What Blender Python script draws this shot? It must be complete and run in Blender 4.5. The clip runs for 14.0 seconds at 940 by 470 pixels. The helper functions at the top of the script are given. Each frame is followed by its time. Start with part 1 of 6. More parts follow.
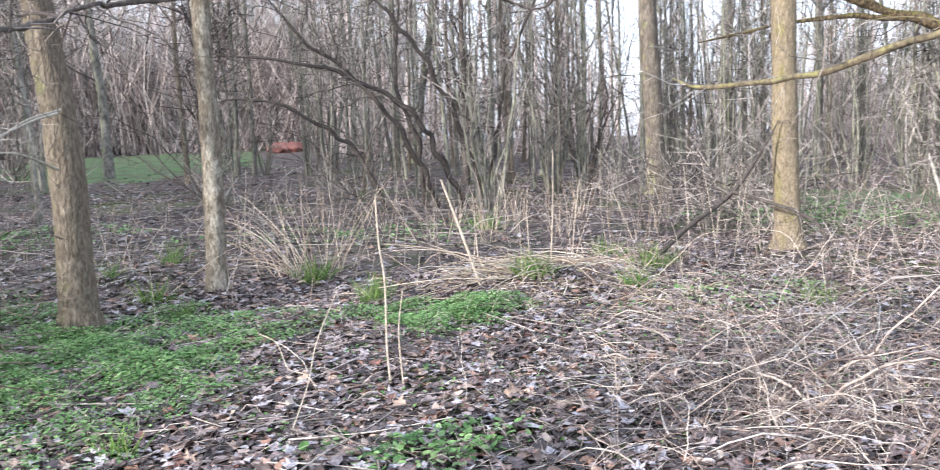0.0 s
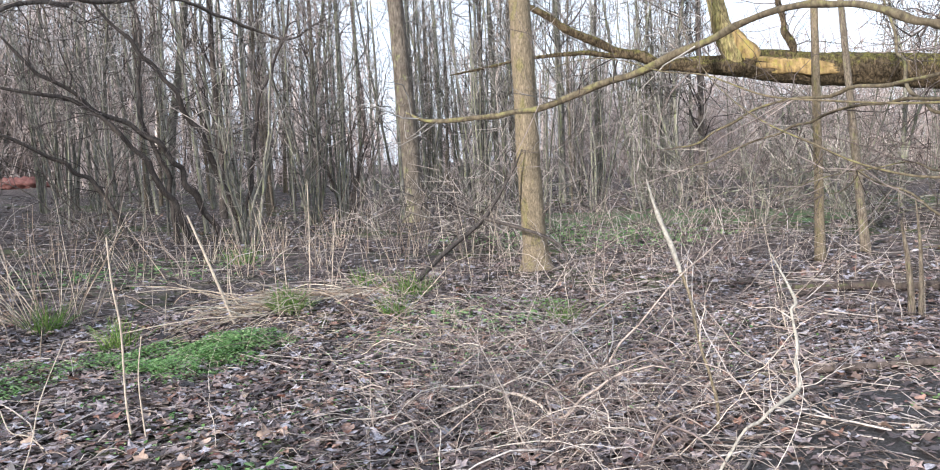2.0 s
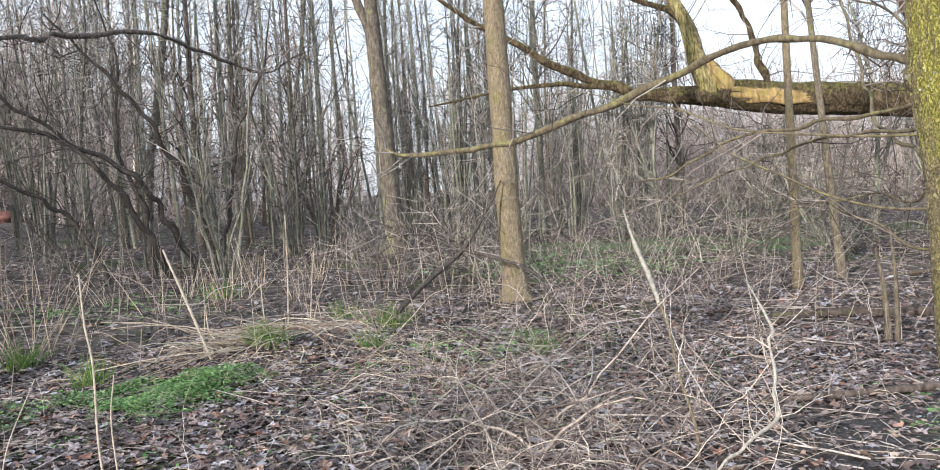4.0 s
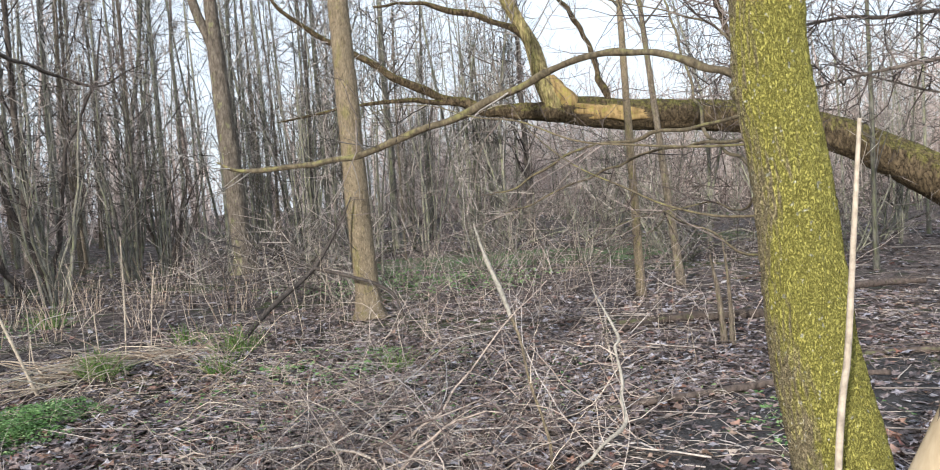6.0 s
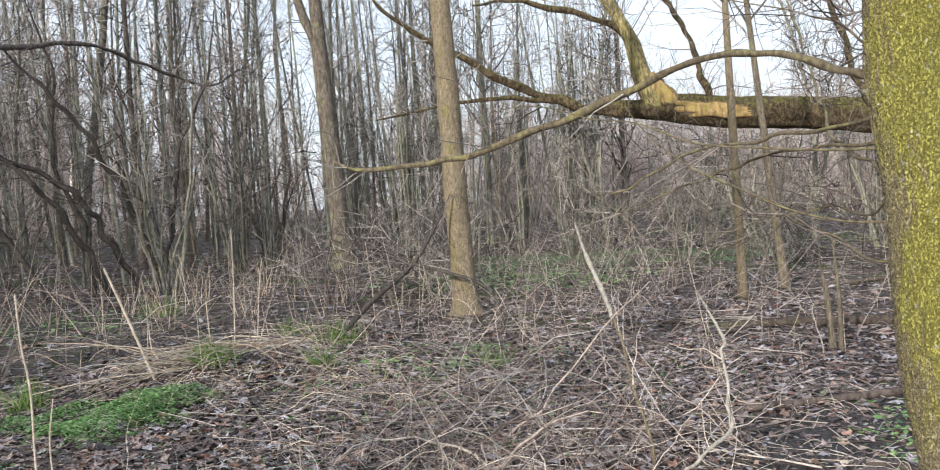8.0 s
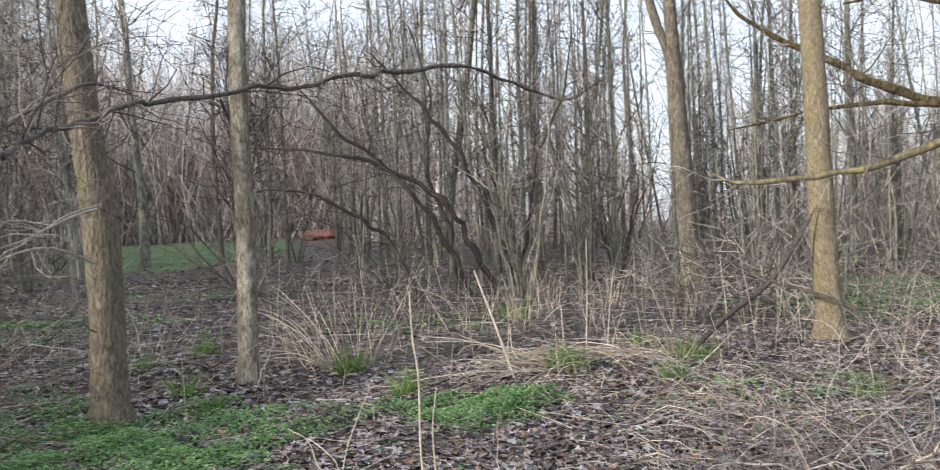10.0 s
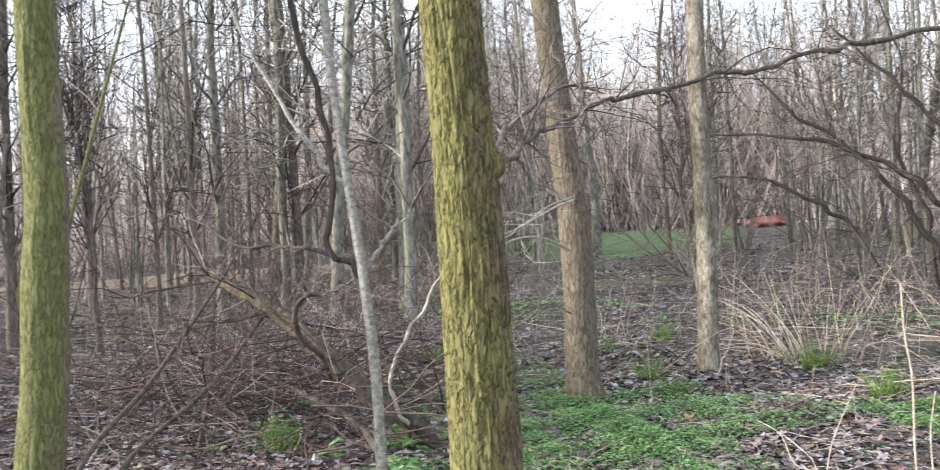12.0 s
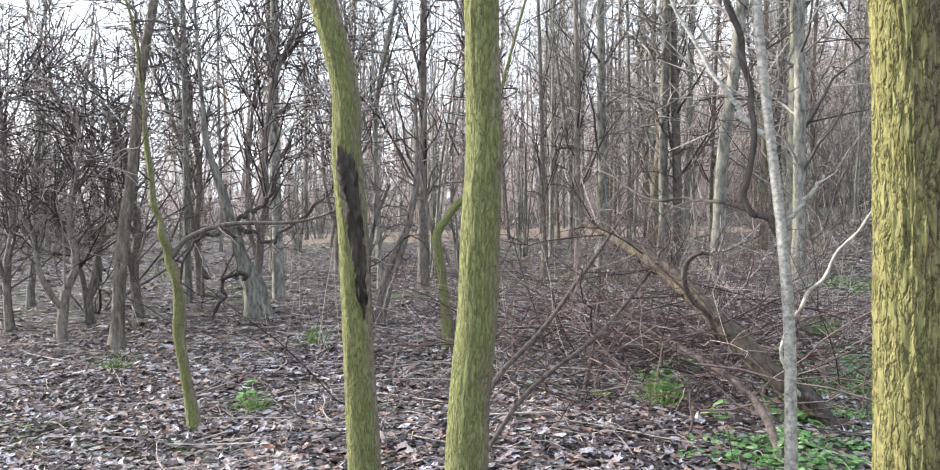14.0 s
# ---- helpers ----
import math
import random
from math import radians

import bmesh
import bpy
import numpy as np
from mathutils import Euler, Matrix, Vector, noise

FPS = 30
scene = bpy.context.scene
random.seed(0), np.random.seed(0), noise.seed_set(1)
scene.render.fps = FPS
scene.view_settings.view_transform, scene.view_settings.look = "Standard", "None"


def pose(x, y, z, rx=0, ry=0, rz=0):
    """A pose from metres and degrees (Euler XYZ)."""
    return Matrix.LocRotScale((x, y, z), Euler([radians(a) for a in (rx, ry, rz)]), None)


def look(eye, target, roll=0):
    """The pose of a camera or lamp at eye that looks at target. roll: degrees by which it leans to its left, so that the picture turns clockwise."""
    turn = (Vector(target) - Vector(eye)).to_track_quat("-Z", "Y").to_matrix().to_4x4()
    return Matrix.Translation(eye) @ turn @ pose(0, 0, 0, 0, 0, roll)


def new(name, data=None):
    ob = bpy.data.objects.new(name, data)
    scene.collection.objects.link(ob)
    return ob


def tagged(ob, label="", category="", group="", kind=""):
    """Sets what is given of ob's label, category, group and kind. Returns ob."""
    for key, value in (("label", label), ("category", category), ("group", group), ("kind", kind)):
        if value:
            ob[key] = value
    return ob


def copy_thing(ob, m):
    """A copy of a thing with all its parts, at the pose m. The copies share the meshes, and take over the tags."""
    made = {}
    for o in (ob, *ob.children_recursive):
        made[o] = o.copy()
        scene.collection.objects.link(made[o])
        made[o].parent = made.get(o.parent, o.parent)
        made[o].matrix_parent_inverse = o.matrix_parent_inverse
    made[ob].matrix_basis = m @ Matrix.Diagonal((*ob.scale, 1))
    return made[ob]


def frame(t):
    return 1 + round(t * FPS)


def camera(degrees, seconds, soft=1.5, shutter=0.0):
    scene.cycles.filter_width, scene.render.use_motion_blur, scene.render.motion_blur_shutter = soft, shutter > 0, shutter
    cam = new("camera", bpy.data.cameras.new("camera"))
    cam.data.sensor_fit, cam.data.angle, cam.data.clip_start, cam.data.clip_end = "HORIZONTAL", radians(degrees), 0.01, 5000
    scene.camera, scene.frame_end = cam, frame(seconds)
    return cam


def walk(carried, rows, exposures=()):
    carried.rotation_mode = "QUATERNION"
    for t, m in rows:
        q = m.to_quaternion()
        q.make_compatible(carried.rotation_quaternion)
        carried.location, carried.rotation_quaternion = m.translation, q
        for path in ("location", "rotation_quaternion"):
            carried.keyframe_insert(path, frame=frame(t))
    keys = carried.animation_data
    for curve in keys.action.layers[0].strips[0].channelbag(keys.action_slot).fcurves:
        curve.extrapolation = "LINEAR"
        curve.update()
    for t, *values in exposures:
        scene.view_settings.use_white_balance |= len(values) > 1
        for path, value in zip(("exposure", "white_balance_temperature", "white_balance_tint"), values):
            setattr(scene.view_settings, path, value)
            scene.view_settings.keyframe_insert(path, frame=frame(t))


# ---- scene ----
cam = camera(58.1, 14.0, soft=1.05, shutter=0.18)
# seconds, place of the eye, yaw, pitch and roll in degrees
PATH = [
    (0, -0.007, 0.001, 1.568, 0.10, -6.39, -1.45),
    (0.5, 0.040, 0.037, 1.570, -7.06, -5.68, -1.10),
    (1, 0.087, 0.012, 1.576, -12.55, -5.44, -1.76),
    (1.5, 0.097, 0.014, 1.568, -15.82, -5.66, -1.61),
    (2, 0.107, -0.002, 1.582, -15.63, -4.93, -2.28),
    (2.5, 0.114, -0.002, 1.587, -16.40, -3.91, -2.79),
    (2.7, 0.111, -0.003, 1.593, -16.68, -3.74, -3.01),
    (4.8, 0.180, 0.005, 1.596, -18.01, -2.24, -1.96),
    (5, 0.191, 0.001, 1.594, -20.03, -2.11, -1.92),
    (5.5, 0.187, 0.029, 1.596, -24.16, -2.10, -2.96),
    (6, 0.190, 0.063, 1.588, -26.86, -2.42, -3.75),
    (6.5, 0.203, 0.049, 1.594, -28.94, -2.33, -3.26),
    (7, 0.185, 0.060, 1.595, -26.85, -1.87, -2.94),
    (7.2, 0.173, 0.061, 1.600, -25.63, -1.94, -3.06),
    (9.3, 0.009, 0.063, 1.607, -8.10, -1.66, -1.84),
    (9.5, -0.002, 0.061, 1.609, -5.24, -1.43, -1.64),
    (10, -0.032, 0.069, 1.617, 2.01, -0.56, -1.82),
    (10.5, -0.082, 0.039, 1.621, 8.28, 0.02, -1.39),
    (11, -0.126, 0.015, 1.620, 15.36, 0.15, -1.41),
    (11.5, -0.166, -0.017, 1.627, 23.39, -0.01, -1.81),
    (12, -0.195, -0.040, 1.630, 31.18, -0.30, -2.45),
    (12.5, -0.220, -0.092, 1.637, 38.42, -0.24, -2.20),
    (13, -0.268, -0.136, 1.629, 46.54, -0.32, -1.42),
    (13.5, -0.265, -0.141, 1.623, 53.50, -0.64, -1.34),
    (14, -0.284, -0.162, 1.606, 55.95, -2.40, -0.30),
]
walk(cam, [(t, pose(x, y, z, 90 + pitch, 0, yaw) @ pose(0, 0, 0, 0, 0, roll)) for t, x, y, z, yaw, pitch, roll in PATH],
     exposures=[(0, 1.84, 5900, 13), (1.2, 1.46, 5950, 13), (2.5, 1.38, 6000, 12), (5, 1.1, 6150, 10), (7, 1.0, 6200, 10), (9.5, 1.08, 6150, 9), (11, 1.42, 6250, 10), (12.5, 1.9, 6250, 10), (14, 2.0, 6100, 10)])

# ---- sky and sun: a bright hazy afternoon, low sun behind and to the side ----
SUN_YAW, SUN_HIGH = 128.0, 17.0
world = bpy.data.worlds.new("sky")
scene.world = world
world.use_nodes = True
wn = world.node_tree.nodes
wl = world.node_tree.links
sky = wn.new("ShaderNodeTexSky")
sky.sky_type = "NISHITA"
sky.sun_disc = False
sky.sun_elevation = radians(SUN_HIGH)
sky.sun_rotation = radians(-SUN_YAW)
sky.air_density, sky.dust_density, sky.ozone_density = 1.0, 3.0, 1.5
haze = wn.new("ShaderNodeMix")
haze.data_type = "RGBA"
haze.inputs[0].default_value = 0.72
haze.inputs[7].default_value = (6.5, 6.93, 7.4, 1)
wl.new(sky.outputs[0], haze.inputs[6])
wl.new(haze.outputs[2], wn["Background"].inputs[0])
wn["Background"].inputs[1].default_value = 0.098

sun = new("sun", bpy.data.lights.new("sun", "SUN"))
sun.data.energy, sun.data.angle, sun.data.color = 2.6, radians(1.2), (1.0, 0.91, 0.79)
a, b = radians(SUN_YAW), radians(SUN_HIGH)
sun_at = Vector((-math.sin(a) * math.cos(b), math.cos(a) * math.cos(b), math.sin(b)))
sun.matrix_world = look(sun_at * 60, (0, 0, 0))


# ---- materials ----
def nodes_of(name, rough=0.85, spec=0.25):
    m = bpy.data.materials.new(name)
    m.use_nodes = True
    nt = m.node_tree
    bsdf = nt.nodes["Principled BSDF"]
    bsdf.inputs["Roughness"].default_value = rough
    bsdf.inputs["Specular IOR Level"].default_value = spec
    return m, nt, bsdf


def noise_node(nt, vec, scale, detail=4.0, rough=0.6):
    n = nt.nodes.new("ShaderNodeTexNoise")
    n.inputs["Scale"].default_value = scale
    n.inputs["Detail"].default_value = detail
    n.inputs["Roughness"].default_value = rough
    nt.links.new(vec, n.inputs["Vector"])
    return n


def ramp_node(nt, fac, stops, mode="LINEAR"):
    r = nt.nodes.new("ShaderNodeValToRGB")
    r.color_ramp.interpolation = mode
    while len(r.color_ramp.elements) < len(stops):
        r.color_ramp.elements.new(0.5)
    for e, (p, c) in zip(r.color_ramp.elements, stops):
        e.position, e.color = p, (*c, 1)
    nt.links.new(fac, r.inputs[0])
    return r


def mix_node(nt, fac, c1, c2, kind="MIX"):
    m = nt.nodes.new("ShaderNodeMix")
    m.data_type, m.blend_type = "RGBA", kind
    for sock, v in ((m.inputs[0], fac), (m.inputs[6], c1), (m.inputs[7], c2)):
        if isinstance(v, (int, float)):
            sock.default_value = v
        elif isinstance(v, tuple):
            sock.default_value = (*v, 1)
        else:
            nt.links.new(v, sock)
    return m.outputs[2]


def math_node(nt, op, x, y=0.0):
    m = nt.nodes.new("ShaderNodeMath")
    m.operation = op
    for sock, v in zip(m.inputs, (x, y)):
        if isinstance(v, (int, float)):
            sock.default_value = v
        else:
            nt.links.new(v, sock)
    return m.outputs[0]


def stretched(nt, sx, sy, sz):
    tc = nt.nodes.new("ShaderNodeTexCoord")
    mp = nt.nodes.new("ShaderNodeMapping")
    mp.inputs["Scale"].default_value = (sx, sy, sz)
    nt.links.new(tc.outputs["Object"], mp.inputs["Vector"])
    return mp.outputs[0]


def bump(nt, bsdf, height, strength, dist):
    bn = nt.nodes.new("ShaderNodeBump")
    bn.inputs["Strength"].default_value = strength
    bn.inputs["Distance"].default_value = dist
    nt.links.new(height, bn.inputs["Height"])
    nt.links.new(bn.outputs[0], bsdf.inputs["Normal"])


def bark(name, dark, light, moss=None, moss_amount=0.0, grain=30.0, stretch=0.25, depth=0.01, lichen=0.0, vary=0.25, crack=0.0, crack_wide=0.09, crack_dark=0.45, moss_way=(-0.75, -0.6, 0.25), moss_low=0.55, side_pull=0.28, grit_low=0.7):
    """Bark: furrows along the stem, blotches, moss that follows its own patches and the weather side."""
    m, nt, bsdf = nodes_of(name, 0.9, 0.15)
    v = stretched(nt, 1, 1, stretch)
    fine = noise_node(nt, v, grain, 5, 0.65)
    blot = noise_node(nt, stretched(nt, 1, 1, 0.6), 4.0, 3, 0.5)
    col = ramp_node(nt, fine.outputs[0], [(0.32, dark), (0.62, light)]).outputs[0]
    col = mix_node(nt, math_node(nt, "MULTIPLY", blot.outputs[0], 0.5), col, tuple(0.75 * c for c in dark))
    if moss:
        geo = nt.nodes.new("ShaderNodeNewGeometry")
        side = nt.nodes.new("ShaderNodeVectorMath")
        side.operation = "DOT_PRODUCT"
        side.inputs[1].default_value = moss_way
        nt.links.new(geo.outputs["Normal"], side.inputs[0])
        patch = noise_node(nt, stretched(nt, 1, 1, 0.5), 9.0, 5, 0.7)
        k = math_node(nt, "ADD", math_node(nt, "MULTIPLY", side.outputs["Value"], side_pull), patch.outputs[0])
        k = math_node(nt, "ADD", k, math_node(nt, "MULTIPLY", fine.outputs[0], 0.25))
        mask = ramp_node(nt, k, [(0.97 - moss_amount * 0.5, (0, 0, 0)), (min(1.0, 1.17 - moss_amount * 0.5), (0.9, 0.9, 0.9))]).outputs[0]
        tone = ramp_node(nt, fine.outputs[0], [(0.3, tuple(moss_low * c for c in moss)), (0.7, moss)]).outputs[0]
        col = mix_node(nt, mask, col, tone)
    if lichen:
        spots = noise_node(nt, stretched(nt, 1, 1, 0.8), 70.0, 2, 0.5)
        lm = ramp_node(nt, spots.outputs[0], [(0.66, (0, 0, 0)), (0.72, (lichen, lichen, lichen))]).outputs[0]
        col = mix_node(nt, lm, col, (0.5, 0.5, 0.4))
    relief = fine.outputs[0]
    if crack:
        line = noise_node(nt, v, crack, 3, 0.55)
        ridge_v = math_node(nt, "ABSOLUTE", math_node(nt, "SUBTRACT", line.outputs[0], 0.5))
        edge = ramp_node(nt, ridge_v, [(0.0, (crack_dark, crack_dark, crack_dark)), (crack_wide, (0.95, 0.95, 0.95)), (0.3, (1.1, 1.1, 1.1))]).outputs[0]
        col = mix_node(nt, 1.0, col, edge, "MULTIPLY")
        grit = ramp_node(nt, noise_node(nt, v, crack * 3.0, 3, 0.6).outputs[0], [(0.35, (grit_low,) * 3), (0.62, (1.15, 1.15, 1.15))]).outputs[0]
        col = mix_node(nt, 1.0, col, grit, "MULTIPLY")
        plate = ramp_node(nt, ridge_v, [(0.0, (0, 0, 0)), (0.1, (1, 1, 1))]).outputs[0]
        relief = math_node(nt, "ADD", math_node(nt, "MULTIPLY", plate, 1.2), math_node(nt, "MULTIPLY", fine.outputs[0], 0.6))
    info = nt.nodes.new("ShaderNodeObjectInfo")
    tint = math_node(nt, "ADD", math_node(nt, "MULTIPLY", info.outputs["Random"], vary * 2), 1.0 - vary)
    comb = nt.nodes.new("ShaderNodeCombineColor")
    for i in range(3):
        nt.links.new(tint, comb.inputs[i])
    col = mix_node(nt, 1.0, col, comb.outputs[0], "MULTIPLY")
    nt.links.new(col, bsdf.inputs["Base Color"])
    bump(nt, bsdf, relief, 0.9, depth)
    return m


def islands(name, stops, rough=0.7, spec=0.3, through_light=0.0, grain=40.0, mottle=0.33):
    """Colour by piece, with a fine mottling inside each piece."""
    m, nt, bsdf = nodes_of(name, rough, spec)
    geo = nt.nodes.new("ShaderNodeNewGeometry")
    col = ramp_node(nt, geo.outputs["Random Per Island"], stops).outputs[0]
    n = noise_node(nt, stretched(nt, 1, 1, 1), grain, 3, 0.6)
    tone = ramp_node(nt, n.outputs[0], [(0.3, (0.93 - mottle,) * 3), (0.7, (0.92 + mottle,) * 3)]).outputs[0]
    col = mix_node(nt, 1.0, col, tone, "MULTIPLY")
    nt.links.new(col, bsdf.inputs["Base Color"])
    if through_light:
        tr = nt.nodes.new("ShaderNodeBsdfTranslucent")
        nt.links.new(col, tr.inputs[0])
        mx = nt.nodes.new("ShaderNodeMixShader")
        mx.inputs[0].default_value = through_light
        nt.links.new(bsdf.outputs[0], mx.inputs[1])
        nt.links.new(tr.outputs[0], mx.inputs[2])
        nt.links.new(mx.outputs[0], nt.nodes["Material Output"].inputs[0])
    return m


BARK_MOSSY = bark("bark_mossy", (0.20, 0.17, 0.10), (0.42, 0.36, 0.23), (0.44, 0.42, 0.10), 0.88, 170, 0.55, 0.007, 0.9, 0.05, 175, 0.045, 0.34, (0.0, -0.95, 0.1), 0.66, 0.33)
BARK_FURROWED = bark("bark_furrowed", (0.12, 0.092, 0.06), (0.25, 0.205, 0.135), (0.222, 0.212, 0.084), 0.95, 90, 0.36, 0.01, 0.0, 0.05, 36, 0.022, 0.38, (-0.5, -0.75, 0.1), 0.82, 0.25, 0.86)
BARK_GREEN = bark("bark_green", (0.15, 0.132, 0.092), (0.27, 0.24, 0.175), (0.185, 0.197, 0.076), 0.98, 80, 0.3, 0.005, 0.0, 0.05, 55, 0.022, 0.5, (0.1, -0.95, 0.1), 0.7, 0.42, 0.8)
BARK_TAN = bark("bark_tan", (0.11, 0.09, 0.066), (0.30, 0.255, 0.20), (0.22, 0.215, 0.11), 0.12, 46, 0.22, 0.006, 0.0, 0.08, 40, 0.024, 0.5)
BARK_OLIVE = bark("bark_olive", (0.17, 0.138, 0.09), (0.35, 0.288, 0.205), (0.27, 0.24, 0.115), 0.15, 46, 0.3, 0.005, 0.0, 0.06, 42, 0.024, 0.5)
BARK_BLOTCHED = bark("bark_blotched", (0.12, 0.10, 0.074), (0.31, 0.268, 0.21), (0.50, 0.465, 0.39), 0.42, 40, 0.3, 0.005, 0.0, 0.08, 36, 0.024, 0.55, (0.3, -0.8, 0.1), 0.7)
BARK_DULL = bark("bark_dull", (0.08, 0.067, 0.055), (0.22, 0.19, 0.155), (0.22, 0.22, 0.12), 0.06, 20, 0.3, 0.005, 0.0, 0.08, 14, 0.03, 0.68)
BARK_BRANCH = bark("bark_branch", (0.06, 0.05, 0.036), (0.22, 0.185, 0.125), (0.24, 0.23, 0.10), 0.22, 60, 0.6, 0.002, 0.0, 0.05)
BARK_GREY = bark("bark_grey", (0.055, 0.052, 0.046), (0.34, 0.33, 0.285), (0.24, 0.26, 0.15), 0.3, 24, 0.25, 0.01, 0.0, 0.4)
BARK_DARK = bark("bark_dark", (0.055, 0.047, 0.042), (0.22, 0.19, 0.165), None, 0, 30, 0.3, 0.006, 0.0, 0.25)
BARK_BLACK = bark("bark_black", (0.03, 0.026, 0.024), (0.11, 0.095, 0.085), None, 0, 40, 0.3, 0.003, 0.0, 0.1)
# yellowish bark of the upright limb, low sunlight put into its colour
BARK_SUNLIT = bark("bark_sunlit", (0.15, 0.118, 0.06), (0.44, 0.37, 0.19), (0.31, 0.29, 0.11), 0.35, 18, 0.25, 0.02, 0.0, 0.05, 12, 0.03, 0.6)
BARK_LIMB = bark("bark_limb", (0.05, 0.038, 0.024), (0.17, 0.13, 0.08), (0.18, 0.17, 0.05), 0.45, 16, 0.4, 0.02, 0.0, 0.05, 12, 0.04, 0.35, (-0.15, -0.15, 1.0))
BARK_BIRCH = bark("bark_birch", (0.14, 0.132, 0.12), (0.50, 0.485, 0.45), (0.27, 0.27, 0.14), 0.1, 55, 1.3, 0.003, 0.0, 0.05)
BARK_LICHEN = bark("bark_lichen", (0.24, 0.22, 0.185), (0.48, 0.45, 0.39), None, 0, 40, 0.8, 0.003, 0.0, 0.05)
WOOD_PALE = bark("wood_pale", (0.36, 0.28, 0.18), (0.60, 0.51, 0.37), None, 0, 14, 0.08, 0.002, 0.0, 0.03)
WOOD_TORN = bark("wood_torn", (0.11, 0.075, 0.035), (0.46, 0.33, 0.15), (0.28, 0.24, 0.07), 0.15, 14, 0.12, 0.01, 0.0, 0.03)
WOOD_ROTTEN = bark("wood_rotten", (0.02, 0.017, 0.015), (0.09, 0.075, 0.065), None, 0, 30, 0.15, 0.008, 0.0, 0.05)
LOG_BROWN = bark("log_brown", (0.04, 0.033, 0.03), (0.15, 0.12, 0.105), (0.12, 0.13, 0.07), 0.1, 24, 0.6, 0.008, 0.0, 0.2)
TWIG_GREY = islands("twig_grey", [(0.0, (0.04, 0.037, 0.033)), (0.45, (0.19, 0.178, 0.163)), (1.0, (0.50, 0.47, 0.43))], 0.85, 0.2)
TWIG_BROWN = islands("twig_brown", [(0.0, (0.045, 0.038, 0.034)), (0.45, (0.21, 0.183, 0.166)), (1.0, (0.54, 0.485, 0.44))], 0.85, 0.2)
TWIG_DARK = islands("twig_dark", [(0.0, (0.03, 0.025, 0.023)), (0.6, (0.11, 0.09, 0.083)), (1.0, (0.34, 0.29, 0.265))], 0.85, 0.2)
BRAMBLE = islands("bramble_stem", [(0.0, (0.09, 0.065, 0.06)), (0.4, (0.20, 0.16, 0.145)), (0.62, (0.42, 0.35, 0.30)), (0.85, (0.60, 0.525, 0.45)), (1.0, (0.46, 0.44, 0.44))], 0.6, 0.4)
STRAW = islands("straw", [(0.0, (0.27, 0.20, 0.145)), (0.5, (0.55, 0.45, 0.345)), (1.0, (0.78, 0.69, 0.56))], 0.7, 0.3)
STALK = islands("dead_stalk", [(0.0, (0.30, 0.25, 0.20)), (1.0, (0.56, 0.49, 0.40))], 0.75, 0.3)
# the bluish grey stops paint sky sheen onto some of the leaves
LITTER = islands("leaf_litter", [(0.0, (0.022, 0.017, 0.018)), (0.22, (0.055, 0.042, 0.043)), (0.42, (0.135, 0.10, 0.10)), (0.56, (0.23, 0.178, 0.17)), (0.66, (0.30, 0.258, 0.265)),
                                 (0.74, (0.35, 0.265, 0.21)), (0.79, (0.15, 0.06, 0.048)), (0.83, (0.32, 0.195, 0.135)), (0.87, (0.30, 0.285, 0.32)), (0.94, (0.35, 0.335, 0.375)), (1.0, (0.46, 0.43, 0.44))], 0.5, 0.5, 0.0, 60, 0.5)
BRUSH = islands("brush_twig", [(0.0, (0.03, 0.02, 0.02)), (0.55, (0.11, 0.07, 0.066)), (0.84, (0.19, 0.135, 0.127)), (1.0, (0.46, 0.40, 0.37))], 0.8, 0.25)
GREEN = islands("green_herb", [(0.0, (0.08, 0.18, 0.055)), (0.5, (0.17, 0.33, 0.11)), (1.0, (0.34, 0.47, 0.22))], 0.6, 0.3, 0.3)
GRASS = islands("green_grass", [(0.0, (0.08, 0.18, 0.04)), (0.6, (0.17, 0.31, 0.07)), (1.0, (0.34, 0.40, 0.14))], 0.55, 0.35, 0.25)
RED = islands("red_cover", [(0.0, (0.125, 0.052, 0.046)), (1.0, (0.18, 0.08, 0.07))], 0.6, 0.3, 0.0, 5)


def ground_material():
    m, nt, bsdf = nodes_of("forest_floor", 0.9, 0.2)
    v = stretched(nt, 1, 1, 1)
    big = noise_node(nt, v, 0.35, 4, 0.6)
    mid = noise_node(nt, v, 3.5, 5, 0.65)
    fine = noise_node(nt, v, 28, 5, 0.7)
    vor = nt.nodes.new("ShaderNodeTexVoronoi")
    vor.inputs["Scale"].default_value = 26
    nt.links.new(v, vor.inputs["Vector"])
    leaf = ramp_node(nt, vor.outputs["Color"], [(0.1, (0.04, 0.032, 0.03)), (0.5, (0.13, 0.105, 0.098)), (0.9, (0.28, 0.235, 0.22))]).outputs[0]
    soil = ramp_node(nt, fine.outputs[0], [(0.3, (0.016, 0.013, 0.013)), (0.7, (0.085, 0.07, 0.065))]).outputs[0]
    col = mix_node(nt, ramp_node(nt, mid.outputs[0], [(0.42, (0, 0, 0)), (0.6, (1, 1, 1))]).outputs[0], leaf, soil)
    moss = ramp_node(nt, fine.outputs[0], [(0.3, (0.045, 0.075, 0.022)), (0.7, (0.12, 0.17, 0.05))]).outputs[0]
    mm = ramp_node(nt, math_node(nt, "ADD", math_node(nt, "MULTIPLY", big.outputs[0], 0.7), math_node(nt, "MULTIPLY", mid.outputs[0], 0.4)),
                   [(0.57, (0, 0, 0)), (0.68, (0.7, 0.7, 0.7))]).outputs[0]
    col = mix_node(nt, mm, col, moss)
    nt.links.new(col, bsdf.inputs["Base Color"])
    bump(nt, bsdf, fine.outputs[0], 1.0, 0.03)
    return m


